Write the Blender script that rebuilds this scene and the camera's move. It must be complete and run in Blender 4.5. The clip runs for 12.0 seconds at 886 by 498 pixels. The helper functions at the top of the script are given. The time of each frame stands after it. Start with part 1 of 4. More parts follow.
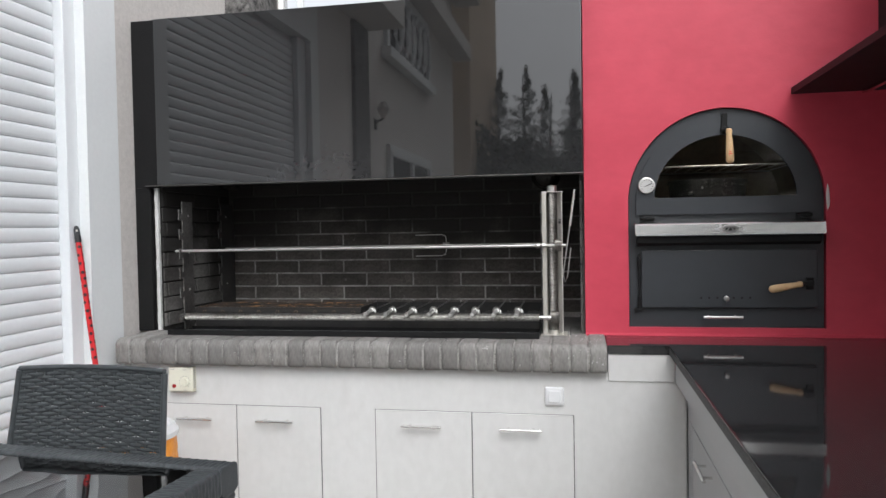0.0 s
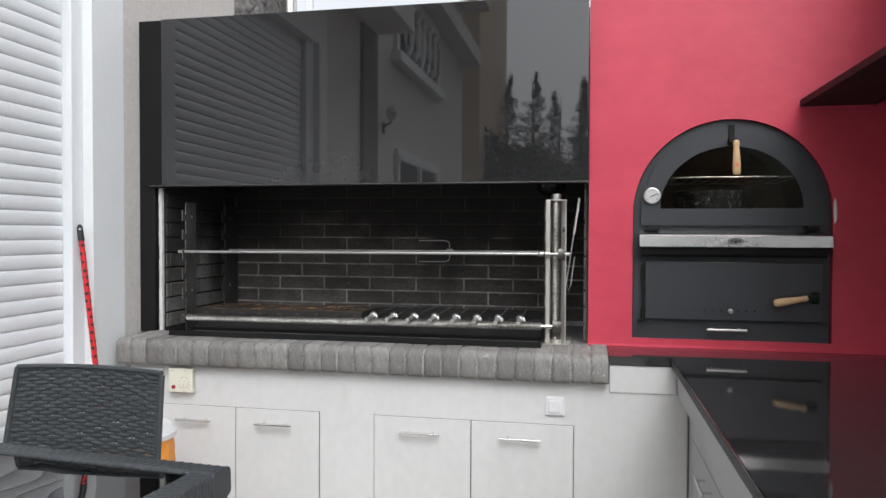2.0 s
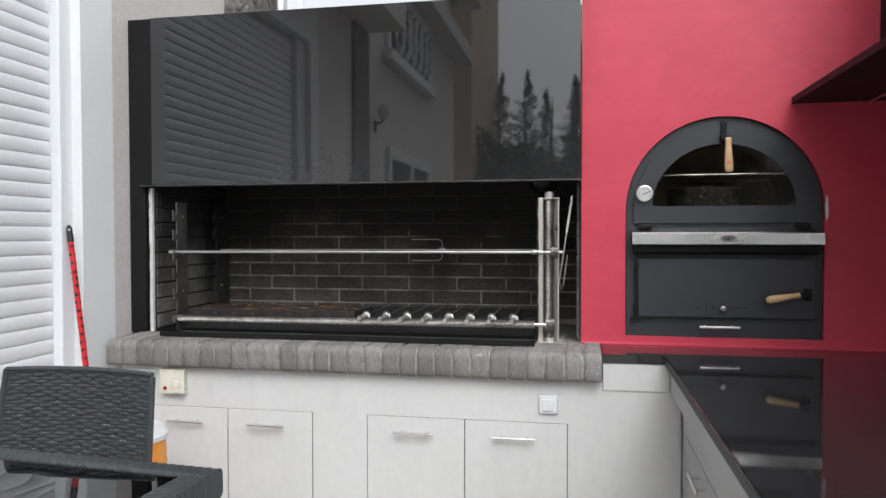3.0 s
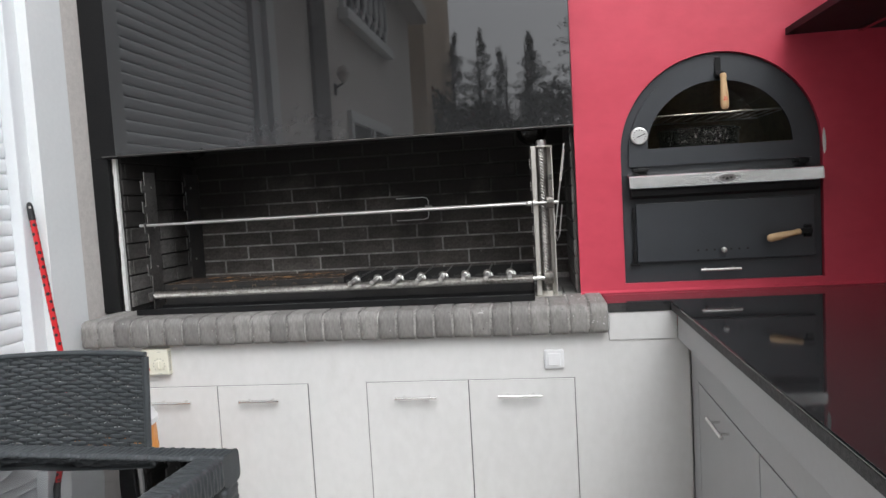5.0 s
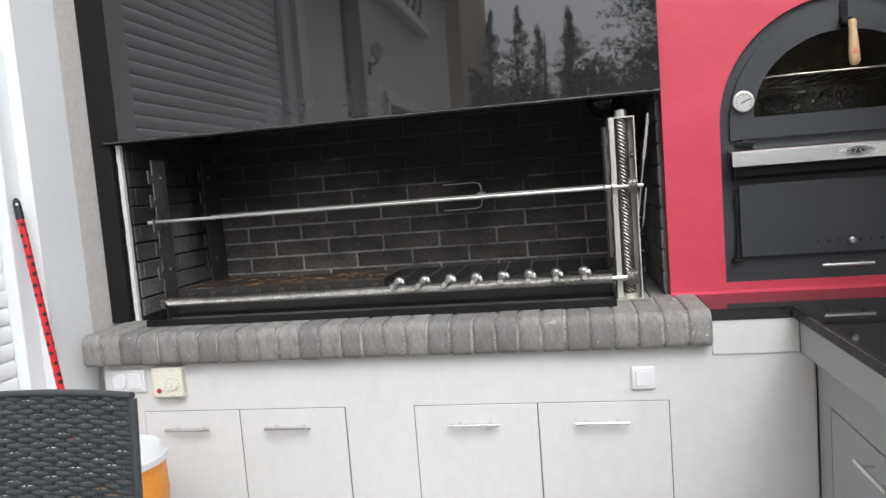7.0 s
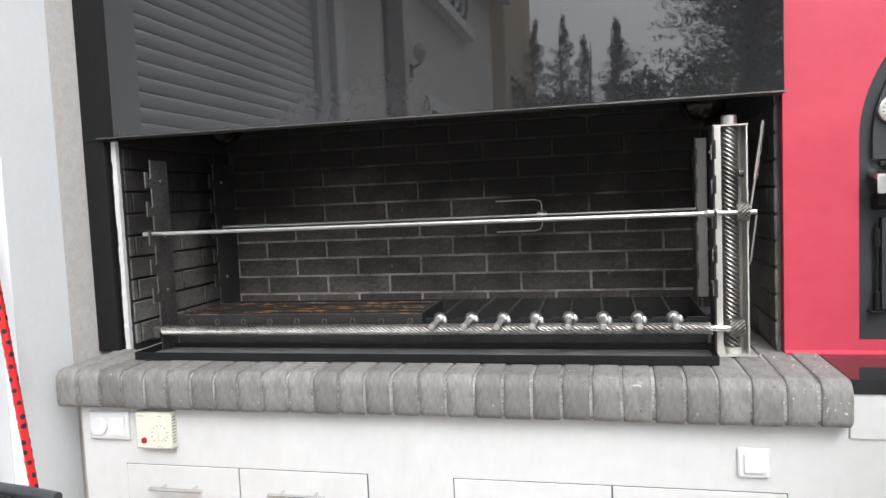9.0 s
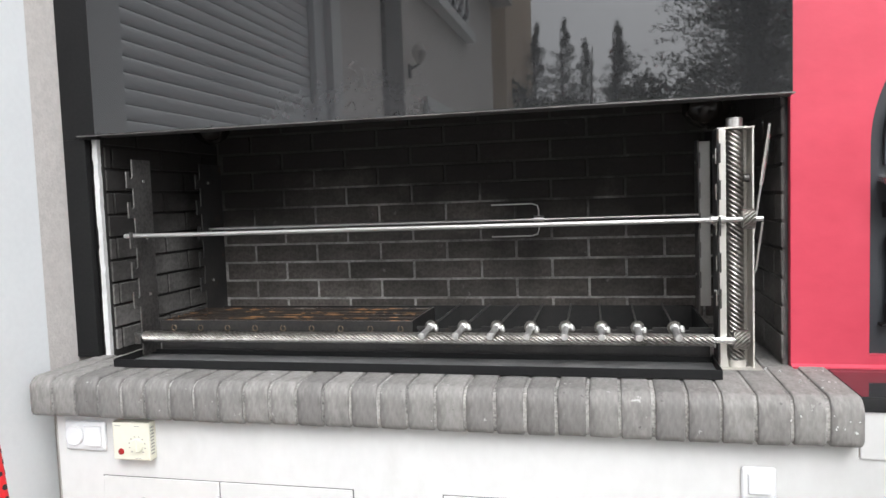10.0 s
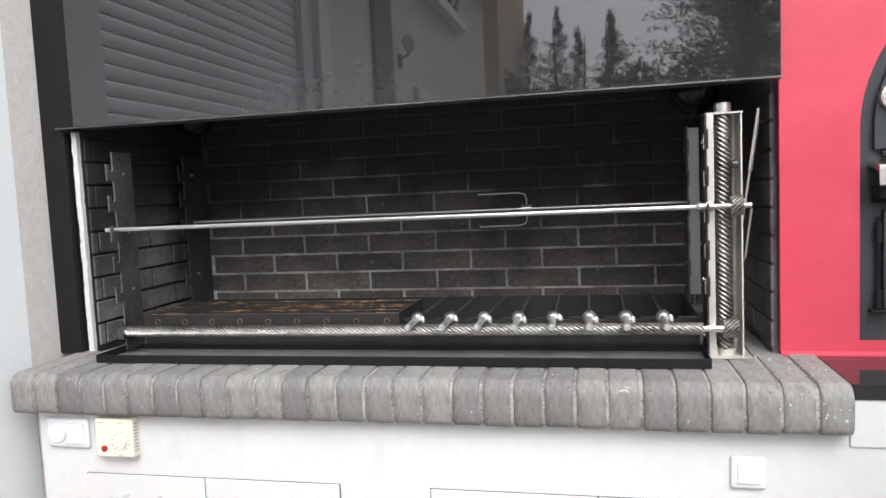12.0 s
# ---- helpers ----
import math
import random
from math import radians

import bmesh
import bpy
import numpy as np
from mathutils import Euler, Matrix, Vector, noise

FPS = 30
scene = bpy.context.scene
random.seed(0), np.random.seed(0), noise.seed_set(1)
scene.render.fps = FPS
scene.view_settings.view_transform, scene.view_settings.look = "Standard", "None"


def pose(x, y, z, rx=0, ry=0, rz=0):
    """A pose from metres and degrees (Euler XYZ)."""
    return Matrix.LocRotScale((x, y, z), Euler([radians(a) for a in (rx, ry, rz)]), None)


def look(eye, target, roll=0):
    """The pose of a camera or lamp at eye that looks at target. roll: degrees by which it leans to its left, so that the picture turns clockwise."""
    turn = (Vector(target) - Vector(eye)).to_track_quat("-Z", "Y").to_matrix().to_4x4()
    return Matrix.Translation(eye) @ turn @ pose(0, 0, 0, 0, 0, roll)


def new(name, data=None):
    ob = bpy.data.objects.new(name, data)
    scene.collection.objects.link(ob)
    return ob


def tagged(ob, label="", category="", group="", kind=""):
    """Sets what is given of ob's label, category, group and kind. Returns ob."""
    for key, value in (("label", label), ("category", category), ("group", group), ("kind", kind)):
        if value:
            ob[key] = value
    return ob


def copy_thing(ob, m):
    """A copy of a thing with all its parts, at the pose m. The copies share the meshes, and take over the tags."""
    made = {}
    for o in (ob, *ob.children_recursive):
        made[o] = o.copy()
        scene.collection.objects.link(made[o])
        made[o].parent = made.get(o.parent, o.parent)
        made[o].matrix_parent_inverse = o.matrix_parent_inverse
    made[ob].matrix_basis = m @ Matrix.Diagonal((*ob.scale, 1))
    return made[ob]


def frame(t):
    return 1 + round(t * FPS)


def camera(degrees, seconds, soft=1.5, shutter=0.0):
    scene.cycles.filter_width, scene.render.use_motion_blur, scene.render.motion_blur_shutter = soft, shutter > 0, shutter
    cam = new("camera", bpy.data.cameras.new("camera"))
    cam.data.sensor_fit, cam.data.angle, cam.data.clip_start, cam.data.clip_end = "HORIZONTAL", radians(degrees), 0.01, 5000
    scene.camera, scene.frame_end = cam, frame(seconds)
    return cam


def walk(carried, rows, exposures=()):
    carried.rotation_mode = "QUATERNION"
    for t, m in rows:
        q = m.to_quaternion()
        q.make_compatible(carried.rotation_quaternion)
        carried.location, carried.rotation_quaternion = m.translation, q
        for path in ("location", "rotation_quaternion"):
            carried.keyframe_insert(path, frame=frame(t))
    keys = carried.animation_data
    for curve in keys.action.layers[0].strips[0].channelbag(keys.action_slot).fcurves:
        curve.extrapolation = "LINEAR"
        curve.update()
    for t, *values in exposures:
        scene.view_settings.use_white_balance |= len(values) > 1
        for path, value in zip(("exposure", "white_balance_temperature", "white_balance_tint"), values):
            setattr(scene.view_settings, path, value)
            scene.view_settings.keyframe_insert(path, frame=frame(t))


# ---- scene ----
cam = camera(63.0, 12.0)
PATH = [
    (0, (-0.098, -2.999, 1.394), (-0.475, -1.036, 1.339), -1.0),
    (0.5, (-0.095, -2.993, 1.386), (-0.476, -1.031, 1.313), -1.3),
    (1, (-0.091, -2.986, 1.401), (-0.472, -1.023, 1.35), -1.4),
    (1.5, (-0.098, -2.991, 1.405), (-0.497, -1.032, 1.343), -0.1),
    (2, (-0.083, -2.98, 1.402), (-0.479, -1.02, 1.359), 0.2),
    (2.5, (-0.084, -2.975, 1.401), (-0.467, -1.012, 1.355), 0.4),
    (3, (-0.085, -2.969, 1.403), (-0.461, -1.005, 1.356), -0.1),
    (5, (-0.257, -2.862, 1.363), (-0.518, -0.885, 1.219), -3.3),
    (5.5, (-0.282, -2.764, 1.364), (-0.635, -0.802, 1.197), -3.7),
    (6, (-0.272, -2.505, 1.369), (-0.73, -0.568, 1.18), -3.5),
    (6.5, (-0.31, -2.459, 1.369), (-0.748, -0.517, 1.171), -4.1),
    (7, (-0.402, -2.368, 1.372), (-0.765, -0.409, 1.192), -4.5),
    (9, (-0.551, -1.883, 1.392), (-1.001, 0.06, 1.246), -2.5),
    (9.5, (-0.557, -1.83, 1.392), (-1.012, 0.113, 1.257), -1.9),
    (10, (-0.548, -1.791, 1.394), (-0.998, 0.153, 1.254), -2.0),
    (10.5, (-0.538, -1.773, 1.395), (-0.99, 0.17, 1.25), -2.5),
    (11, (-0.533, -1.761, 1.389), (-0.986, 0.181, 1.239), -2.5),
    (11.5, (-0.532, -1.755, 1.387), (-0.981, 0.188, 1.232), -2.6),
    (12, (-0.528, -1.756, 1.388), (-0.966, 0.188, 1.224), -2.6),
]
EXPOSURE = [(t, stops, 6250, 10) for t, stops in ((0.0, 0.68), (3.0, 0.68), (5.0, 0.70), (5.6, 0.86), (6.0, 0.97), (7.0, 0.90), (9.0, 1.17), (12.0, 1.27))]
walk(cam, [(t, look(eye, target, roll)) for t, eye, target, roll in PATH], EXPOSURE)

# ---- world, sun and sky ----
world = bpy.data.worlds.new("overcast_sky")
scene.world = world
world.use_nodes = True
wn, wl = world.node_tree.nodes, world.node_tree.links
sky = wn.new("ShaderNodeTexSky")
sky.sky_type, sky.sun_disc = "NISHITA", False
sky.sun_elevation, sky.sun_rotation = radians(47), radians(160)
sky.air_density, sky.dust_density, sky.ozone_density = 1.0, 4.0, 1.0
grey = wn.new("ShaderNodeHueSaturation")
grey.inputs["Saturation"].default_value = 0.10
wl.new(sky.outputs["Color"], grey.inputs["Color"])
wl.new(grey.outputs["Color"], wn["Background"].inputs["Color"])
wn["Background"].inputs["Strength"].default_value = 0.15

sun = new("sun", bpy.data.lights.new("sun", "SUN"))
sun.data.energy, sun.data.angle, sun.data.color = 0.46, radians(35), (1.0, 0.985, 0.96)
sun.matrix_world = look((2.8, -7.7, 8.9), (0, 0, 0))


# ---- materials ----
def mat(name, a, b=None, rough=0.6, metal=0.0, scale=6.0, fine=90.0, bump=0.1, spread=0.0, stretch=(1, 1, 1), rough_var=0.1, spec=0.5, depth=0.004):
    """Two colours mixed by coarse and fine noise, with relief and uneven gloss; spread: how much single pieces differ."""
    b = b or tuple(c * 0.8 for c in a)
    m = bpy.data.materials.new(name)
    m.use_nodes = True
    n, l = m.node_tree.nodes, m.node_tree.links
    bsdf = n["Principled BSDF"]
    co = n.new("ShaderNodeTexCoord")
    mp = n.new("ShaderNodeMapping")
    mp.inputs["Scale"].default_value = stretch
    l.new(co.outputs["Object"], mp.inputs["Vector"])
    n1, n2 = n.new("ShaderNodeTexNoise"), n.new("ShaderNodeTexNoise")
    n1.inputs["Scale"].default_value, n1.inputs["Detail"].default_value = scale, 5
    n2.inputs["Scale"].default_value, n2.inputs["Detail"].default_value = fine, 3
    for q in (n1, n2):
        l.new(mp.outputs["Vector"], q.inputs["Vector"])
    add = n.new("ShaderNodeMath")
    add.operation = "MULTIPLY_ADD"
    add.inputs[1].default_value, add.inputs[2].default_value = 0.45, 0.0
    l.new(n2.outputs["Fac"], add.inputs[0])
    half = n.new("ShaderNodeMath")
    half.operation = "MULTIPLY_ADD"
    half.inputs[1].default_value = 0.55
    l.new(n1.outputs["Fac"], half.inputs[0])
    l.new(add.outputs[0], half.inputs[2])
    ramp = n.new("ShaderNodeValToRGB")
    ramp.color_ramp.elements[0].position, ramp.color_ramp.elements[1].position = 0.36, 0.64
    ramp.color_ramp.elements[0].color, ramp.color_ramp.elements[1].color = (*b, 1), (*a, 1)
    l.new(half.outputs[0], ramp.inputs["Fac"])
    colour = ramp.outputs["Color"]
    if spread:
        info = n.new("ShaderNodeObjectInfo")
        hsv = n.new("ShaderNodeHueSaturation")
        rng = n.new("ShaderNodeMapRange")
        rng.inputs["To Min"].default_value, rng.inputs["To Max"].default_value = 1 - spread, 1 + spread
        l.new(info.outputs["Random"], rng.inputs["Value"])
        l.new(rng.outputs["Result"], hsv.inputs["Value"])
        l.new(colour, hsv.inputs["Color"])
        colour = hsv.outputs["Color"]
    l.new(colour, bsdf.inputs["Base Color"])
    rr = n.new("ShaderNodeMapRange")
    rr.inputs["To Min"].default_value, rr.inputs["To Max"].default_value = max(0.0, rough - rough_var * 0.5), min(1.0, rough + rough_var * 0.5)
    l.new(half.outputs[0], rr.inputs["Value"])
    l.new(rr.outputs["Result"], bsdf.inputs["Roughness"])
    bsdf.inputs["Metallic"].default_value = metal
    bsdf.inputs["Specular IOR Level"].default_value = spec
    if bump:
        bp = n.new("ShaderNodeBump")
        bp.inputs["Strength"].default_value, bp.inputs["Distance"].default_value = bump, depth
        l.new(half.outputs[0], bp.inputs["Height"])
        l.new(bp.outputs["Normal"], bsdf.inputs["Normal"])
    return m


PLASTER = mat("white_plaster", (0.635, 0.632, 0.618), (0.585, 0.582, 0.568), 0.7, scale=2.5, fine=30, bump=0.15, stretch=(1, 1, 0.7))
WALL_WHITE = mat("white_wall_paint", (0.82, 0.84, 0.84), (0.78, 0.80, 0.802), 0.6, scale=2.5, fine=60, bump=0.06)
STUCCO = mat("beige_stucco", (0.66, 0.625, 0.59), (0.56, 0.53, 0.50), 0.9, scale=45, fine=130, bump=0.8, depth=0.005)
FACADE = mat("facade_render", (0.72, 0.69, 0.65), (0.64, 0.61, 0.575), 0.9, scale=1.2, fine=50, bump=0.2)
RED = mat("red_paint", (0.55, 0.052, 0.088), (0.485, 0.039, 0.070), 0.46, scale=4, fine=12, bump=0.30, stretch=(1, 1, 1.5), depth=0.009)
HOOD = mat("black_glass_panel", (0.016, 0.016, 0.0165), (0.010, 0.010, 0.0105), 0.022, scale=3, fine=200, bump=0.0, rough_var=0.02, spec=0.92)
BLACK = mat("black_enamel", (0.011, 0.011, 0.0115), (0.016, 0.016, 0.016), 0.5, spec=0.14, scale=5, fine=90, bump=0.05)
GRANITE = mat("black_granite", (0.013, 0.013, 0.014), (0.026, 0.026, 0.027), 0.05, scale=90, fine=420, bump=0.0, rough_var=0.05, spec=0.85)
EDGE = mat("sawn_granite_edge", (0.012, 0.012, 0.013), (0.045, 0.045, 0.046), 0.55, scale=60, fine=240, bump=0.4, spec=0.3)
LEDGE = mat("grey_clinker", (0.262, 0.252, 0.239), (0.145, 0.138, 0.130), 0.80, scale=9, fine=120, bump=0.6, spread=0.2, depth=0.0025, stretch=(1, 0.5, 0.35))
MORTAR = mat("pale_mortar", (0.42, 0.405, 0.38), (0.10, 0.097, 0.092), 0.9, scale=9, fine=160, bump=0.7)
FIRE = mat("sooty_firebrick", (0.155, 0.139, 0.125), (0.050, 0.044, 0.039), 0.85, scale=7, fine=90, bump=0.7, spread=0.3, depth=0.003)
SIDE = mat("grey_side_brick", (0.21, 0.20, 0.19), (0.095, 0.090, 0.084), 0.82, scale=7, fine=90, bump=0.6, spread=0.2, depth=0.003)
FIRE_MORTAR = mat("sooty_mortar", (0.58, 0.555, 0.53), (0.20, 0.192, 0.183), 0.9, scale=9, fine=120, bump=0.6)


def soot_and_shade(m):
    """Ragged soot patches, with the firebox's shade painted in: darker with height."""
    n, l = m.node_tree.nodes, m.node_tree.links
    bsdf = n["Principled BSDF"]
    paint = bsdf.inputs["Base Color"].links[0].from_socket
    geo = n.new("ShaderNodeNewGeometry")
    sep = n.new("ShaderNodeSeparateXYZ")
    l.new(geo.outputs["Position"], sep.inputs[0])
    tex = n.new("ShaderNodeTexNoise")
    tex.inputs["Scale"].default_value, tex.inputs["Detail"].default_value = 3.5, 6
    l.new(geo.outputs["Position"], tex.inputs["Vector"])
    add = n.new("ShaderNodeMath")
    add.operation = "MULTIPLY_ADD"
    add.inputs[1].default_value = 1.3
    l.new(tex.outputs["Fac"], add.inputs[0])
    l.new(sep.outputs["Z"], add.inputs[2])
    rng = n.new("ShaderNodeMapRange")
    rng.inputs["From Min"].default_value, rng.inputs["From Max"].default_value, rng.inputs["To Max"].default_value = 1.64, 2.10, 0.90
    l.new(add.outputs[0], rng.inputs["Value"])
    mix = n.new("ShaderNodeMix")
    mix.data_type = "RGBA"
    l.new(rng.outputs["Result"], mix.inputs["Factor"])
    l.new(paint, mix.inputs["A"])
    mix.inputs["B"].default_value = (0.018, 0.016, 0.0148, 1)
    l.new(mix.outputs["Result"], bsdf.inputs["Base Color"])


def chips(m, scale, level, colour, hide=0.9, stretch=(1, 1, 1), soft=0.03):
    """Ragged flecks or streaks of another colour where a noise passes a level."""
    n, l = m.node_tree.nodes, m.node_tree.links
    bsdf = n["Principled BSDF"]
    paint = bsdf.inputs["Base Color"].links[0].from_socket
    geo = n.new("ShaderNodeNewGeometry")
    tex = n.new("ShaderNodeTexNoise")
    tex.inputs["Scale"].default_value, tex.inputs["Detail"].default_value, tex.inputs["Roughness"].default_value = scale, 6, 0.65
    mp = n.new("ShaderNodeMapping")
    mp.inputs["Scale"].default_value = stretch
    l.new(geo.outputs["Position"], mp.inputs["Vector"])
    l.new(mp.outputs["Vector"], tex.inputs["Vector"])
    rng = n.new("ShaderNodeMapRange")
    rng.inputs["From Min"].default_value, rng.inputs["From Max"].default_value, rng.inputs["To Max"].default_value = level, level + soft, hide
    l.new(tex.outputs["Fac"], rng.inputs["Value"])
    mix = n.new("ShaderNodeMix")
    mix.data_type = "RGBA"
    l.new(rng.outputs["Result"], mix.inputs["Factor"])
    l.new(paint, mix.inputs["A"])
    mix.inputs["B"].default_value = (*colour, 1)
    l.new(mix.outputs["Result"], bsdf.inputs["Base Color"])


chips(LEDGE, 26, 0.672, (0.46, 0.45, 0.43))
chips(LEDGE, 38, 0.66, (0.055, 0.052, 0.048), 0.7)
chips(LEDGE, 20, 0.52, (0.095, 0.088, 0.080), 0.42, (1.2, 0.6, 0.6), 0.16)
chips(PLASTER, 5, 0.60, (0.50, 0.492, 0.47), 0.35, (1, 1, 0.5), 0.16)
chips(PLASTER, 34, 0.70, (0.40, 0.39, 0.37), 0.35, (0.25, 1, 1.2), 0.05)
chips(FIRE, 18, 0.66, (0.30, 0.285, 0.27), 0.5)
chips(SIDE, 9, 0.54, (0.06, 0.055, 0.05), 0.6, (1, 1, 1.4), 0.14)
chips(FIRE, 9, 0.56, (0.045, 0.038, 0.031), 0.75, (0.5, 0.5, 1.6), 0.12)


def painted_haze(m, colour, low, high, most):
    """Pale haze painted into the colour, stronger low down, in cloudy patches."""
    n, l = m.node_tree.nodes, m.node_tree.links
    bsdf = n["Principled BSDF"]
    paint = bsdf.inputs["Base Color"].links[0].from_socket
    geo = n.new("ShaderNodeNewGeometry")
    sep = n.new("ShaderNodeSeparateXYZ")
    l.new(geo.outputs["Position"], sep.inputs[0])
    cloud, speck = n.new("ShaderNodeTexNoise"), n.new("ShaderNodeTexNoise")
    cloud.inputs["Scale"].default_value, cloud.inputs["Detail"].default_value = 2.2, 7
    speck.inputs["Scale"].default_value, speck.inputs["Detail"].default_value = 55, 3
    for q in (cloud, speck):
        l.new(geo.outputs["Position"], q.inputs["Vector"])
    fall = n.new("ShaderNodeMapRange")
    fall.inputs["From Min"].default_value, fall.inputs["From Max"].default_value = high, low
    l.new(sep.outputs["Z"], fall.inputs["Value"])
    patch = n.new("ShaderNodeMapRange")
    patch.inputs["From Min"].default_value, patch.inputs["From Max"].default_value, patch.inputs["To Min"].default_value = 0.32, 0.68, 0.25
    l.new(cloud.outputs["Fac"], patch.inputs["Value"])
    grain = n.new("ShaderNodeMapRange")
    grain.inputs["From Min"].default_value, grain.inputs["From Max"].default_value, grain.inputs["To Min"].default_value = 0.3, 0.7, 0.6
    l.new(speck.outputs["Fac"], grain.inputs["Value"])
    one, two, three = n.new("ShaderNodeMath"), n.new("ShaderNodeMath"), n.new("ShaderNodeMath")
    for q in (one, two, three):
        q.operation = "MULTIPLY"
    l.new(fall.outputs["Result"], one.inputs[0])
    l.new(patch.outputs["Result"], one.inputs[1])
    l.new(one.outputs[0], two.inputs[0])
    l.new(grain.outputs["Result"], two.inputs[1])
    l.new(two.outputs[0], three.inputs[0])
    three.inputs[1].default_value = most
    mix = n.new("ShaderNodeMix")
    mix.data_type = "RGBA"
    l.new(three.outputs[0], mix.inputs["Factor"])
    l.new(paint, mix.inputs["A"])
    mix.inputs["B"].default_value = (*colour, 1)
    l.new(mix.outputs["Result"], bsdf.inputs["Base Color"])


painted_haze(HOOD, (0.30, 0.305, 0.31), 1.60, 2.05, 0.085)
soot_and_shade(FIRE)
soot_and_shade(SIDE)
soot_and_shade(FIRE_MORTAR)
SOOT = mat("soot", (0.010, 0.010, 0.010), (0.018, 0.017, 0.016), 0.9, scale=8, fine=80, bump=0.3)
DARK_MORTAR = mat("crumbled_mortar", (0.030, 0.028, 0.026), (0.012, 0.011, 0.010), 0.9, scale=14, fine=90, bump=0.6)
GEAR = mat("greased_gear_steel", (0.50, 0.485, 0.455), (0.17, 0.16, 0.145), 0.33, metal=1.0, scale=9, fine=90, bump=0.05, rough_var=0.15)
PALE = mat("pale_bare_steel", (0.66, 0.635, 0.59), (0.58, 0.555, 0.51), 0.42, metal=0.55, scale=3, fine=120, bump=0.0, rough_var=0.06, stretch=(1, 1, 0.3))
RING = mat("tarnished_ring", (0.24, 0.18, 0.12), (0.10, 0.075, 0.05), 0.45, metal=0.5, scale=60, fine=200, bump=0.1)
SMOKED = mat("smoked_lamp_glass", (0.014, 0.011, 0.009), (0.008, 0.007, 0.006), 0.2, spec=0.25, scale=9, fine=60, bump=0.0)
IRON = mat("blackened_steel", (0.026, 0.026, 0.027), (0.050, 0.047, 0.044), 0.36, metal=0.35, scale=9, fine=140, bump=0.15, rough_var=0.25)
PLATE = mat("heat_stained_steel", (0.22, 0.213, 0.203), (0.09, 0.086, 0.082), 0.45, metal=0.8, scale=7, fine=100, bump=0.1, rough_var=0.3)
STEEL = mat("stainless_steel", (0.62, 0.61, 0.59), (0.54, 0.53, 0.51), 0.38, metal=1.0, scale=5, fine=220, bump=0.01, rough_var=0.08)
ALLOY = mat("cast_alloy", (0.74, 0.73, 0.71), (0.42, 0.41, 0.395), 0.46, metal=0.8, scale=30, fine=260, bump=0.15, rough_var=0.2)
TRAY = mat("scuffed_black_tray", (0.20, 0.198, 0.195), (0.065, 0.065, 0.065), 0.36, metal=0.1, scale=5, fine=45, bump=0.1, rough_var=0.3)
BRUSHED = mat("brushed_steel", (0.80, 0.79, 0.77), (0.77, 0.76, 0.74), 0.25, metal=1.0, scale=4, fine=260, bump=0.0, rough_var=0.015, stretch=(0.15, 1, 3))
RUSTY = mat("rusty_grill_wire", (0.055, 0.034, 0.022), (0.012, 0.011, 0.010), 0.55, metal=0.3, scale=6, fine=45, bump=0.3)
OVEN = mat("anthracite_paint", (0.034, 0.038, 0.043), (0.028, 0.031, 0.035), 0.42, scale=8, fine=300, bump=0.12, rough_var=0.08)
WOOD = mat("beech_handle", (0.62, 0.43, 0.24), (0.47, 0.29, 0.14), 0.45, scale=12, fine=90, bump=0.1, stretch=(1, 1, 0.25))
chips(RUSTY, 12, 0.54, (0.38, 0.20, 0.08), 0.85, (1, 1, 1), 0.10)
chips(RUSTY, 9, 0.62, (0.40, 0.36, 0.31), 0.75, (0.5, 2, 1), 0.06)
chips(TRAY, 14, 0.60, (0.22, 0.21, 0.20), 0.6, (0.6, 1, 1), 0.08)
chips(IRON, 16, 0.62, (0.13, 0.085, 0.055), 0.6, (0.6, 1, 1), 0.08)
SHUTTER = mat("white_shutter", (0.80, 0.825, 0.84), (0.77, 0.795, 0.81), 0.38, scale=4, fine=60, bump=0.03)
CABINET = mat("grey_lacquer", (0.37, 0.375, 0.38), (0.34, 0.345, 0.348), 0.42, scale=3, fine=60, bump=0.04)
WICKER = mat("charcoal_wicker", (0.056, 0.063, 0.067), (0.036, 0.041, 0.044), 0.36, scale=40, fine=300, bump=0.2)
PLASTIC_WHITE = mat("white_plastic", (0.72, 0.725, 0.73), (0.68, 0.685, 0.69), 0.35, scale=5, fine=40, bump=0.0)
PLASTIC_CREAM = mat("cream_plastic", (0.69, 0.672, 0.56), (0.65, 0.632, 0.525), 0.4, scale=5, fine=40, bump=0.0)
ORANGE = mat("orange_bag", (0.85, 0.33, 0.03), (0.72, 0.24, 0.015), 0.4, scale=14, fine=60, bump=0.6, depth=0.01)
RED_PLASTIC = mat("red_plastic", (0.68, 0.02, 0.025), (0.6, 0.015, 0.02), 0.35, scale=9, fine=60, bump=0.0)
BLACK_PLASTIC = mat("black_plastic", (0.015, 0.015, 0.016), None, 0.45, scale=9, fine=60, bump=0.0)
LAMP_RED = mat("red_lens", (0.32, 0.018, 0.018), None, 0.2, scale=9, fine=60, bump=0.0)
GAP = mat("door_joint", (0.11, 0.108, 0.105), None, 0.8, bump=0.0)
GAP_DARK = mat("cabinet_joint", (0.03, 0.03, 0.03), None, 0.8, bump=0.0)
INK = mat("grey_print", (0.34, 0.335, 0.30), None, 0.6, bump=0.0)
LEAF = mat("conifer_leaves", (0.115, 0.13, 0.095), (0.065, 0.078, 0.054), 0.7, scale=3, fine=20, bump=0.0)
BARK = mat("bark", (0.10, 0.075, 0.055), (0.05, 0.04, 0.03), 0.9, scale=6, fine=60, bump=0.8)
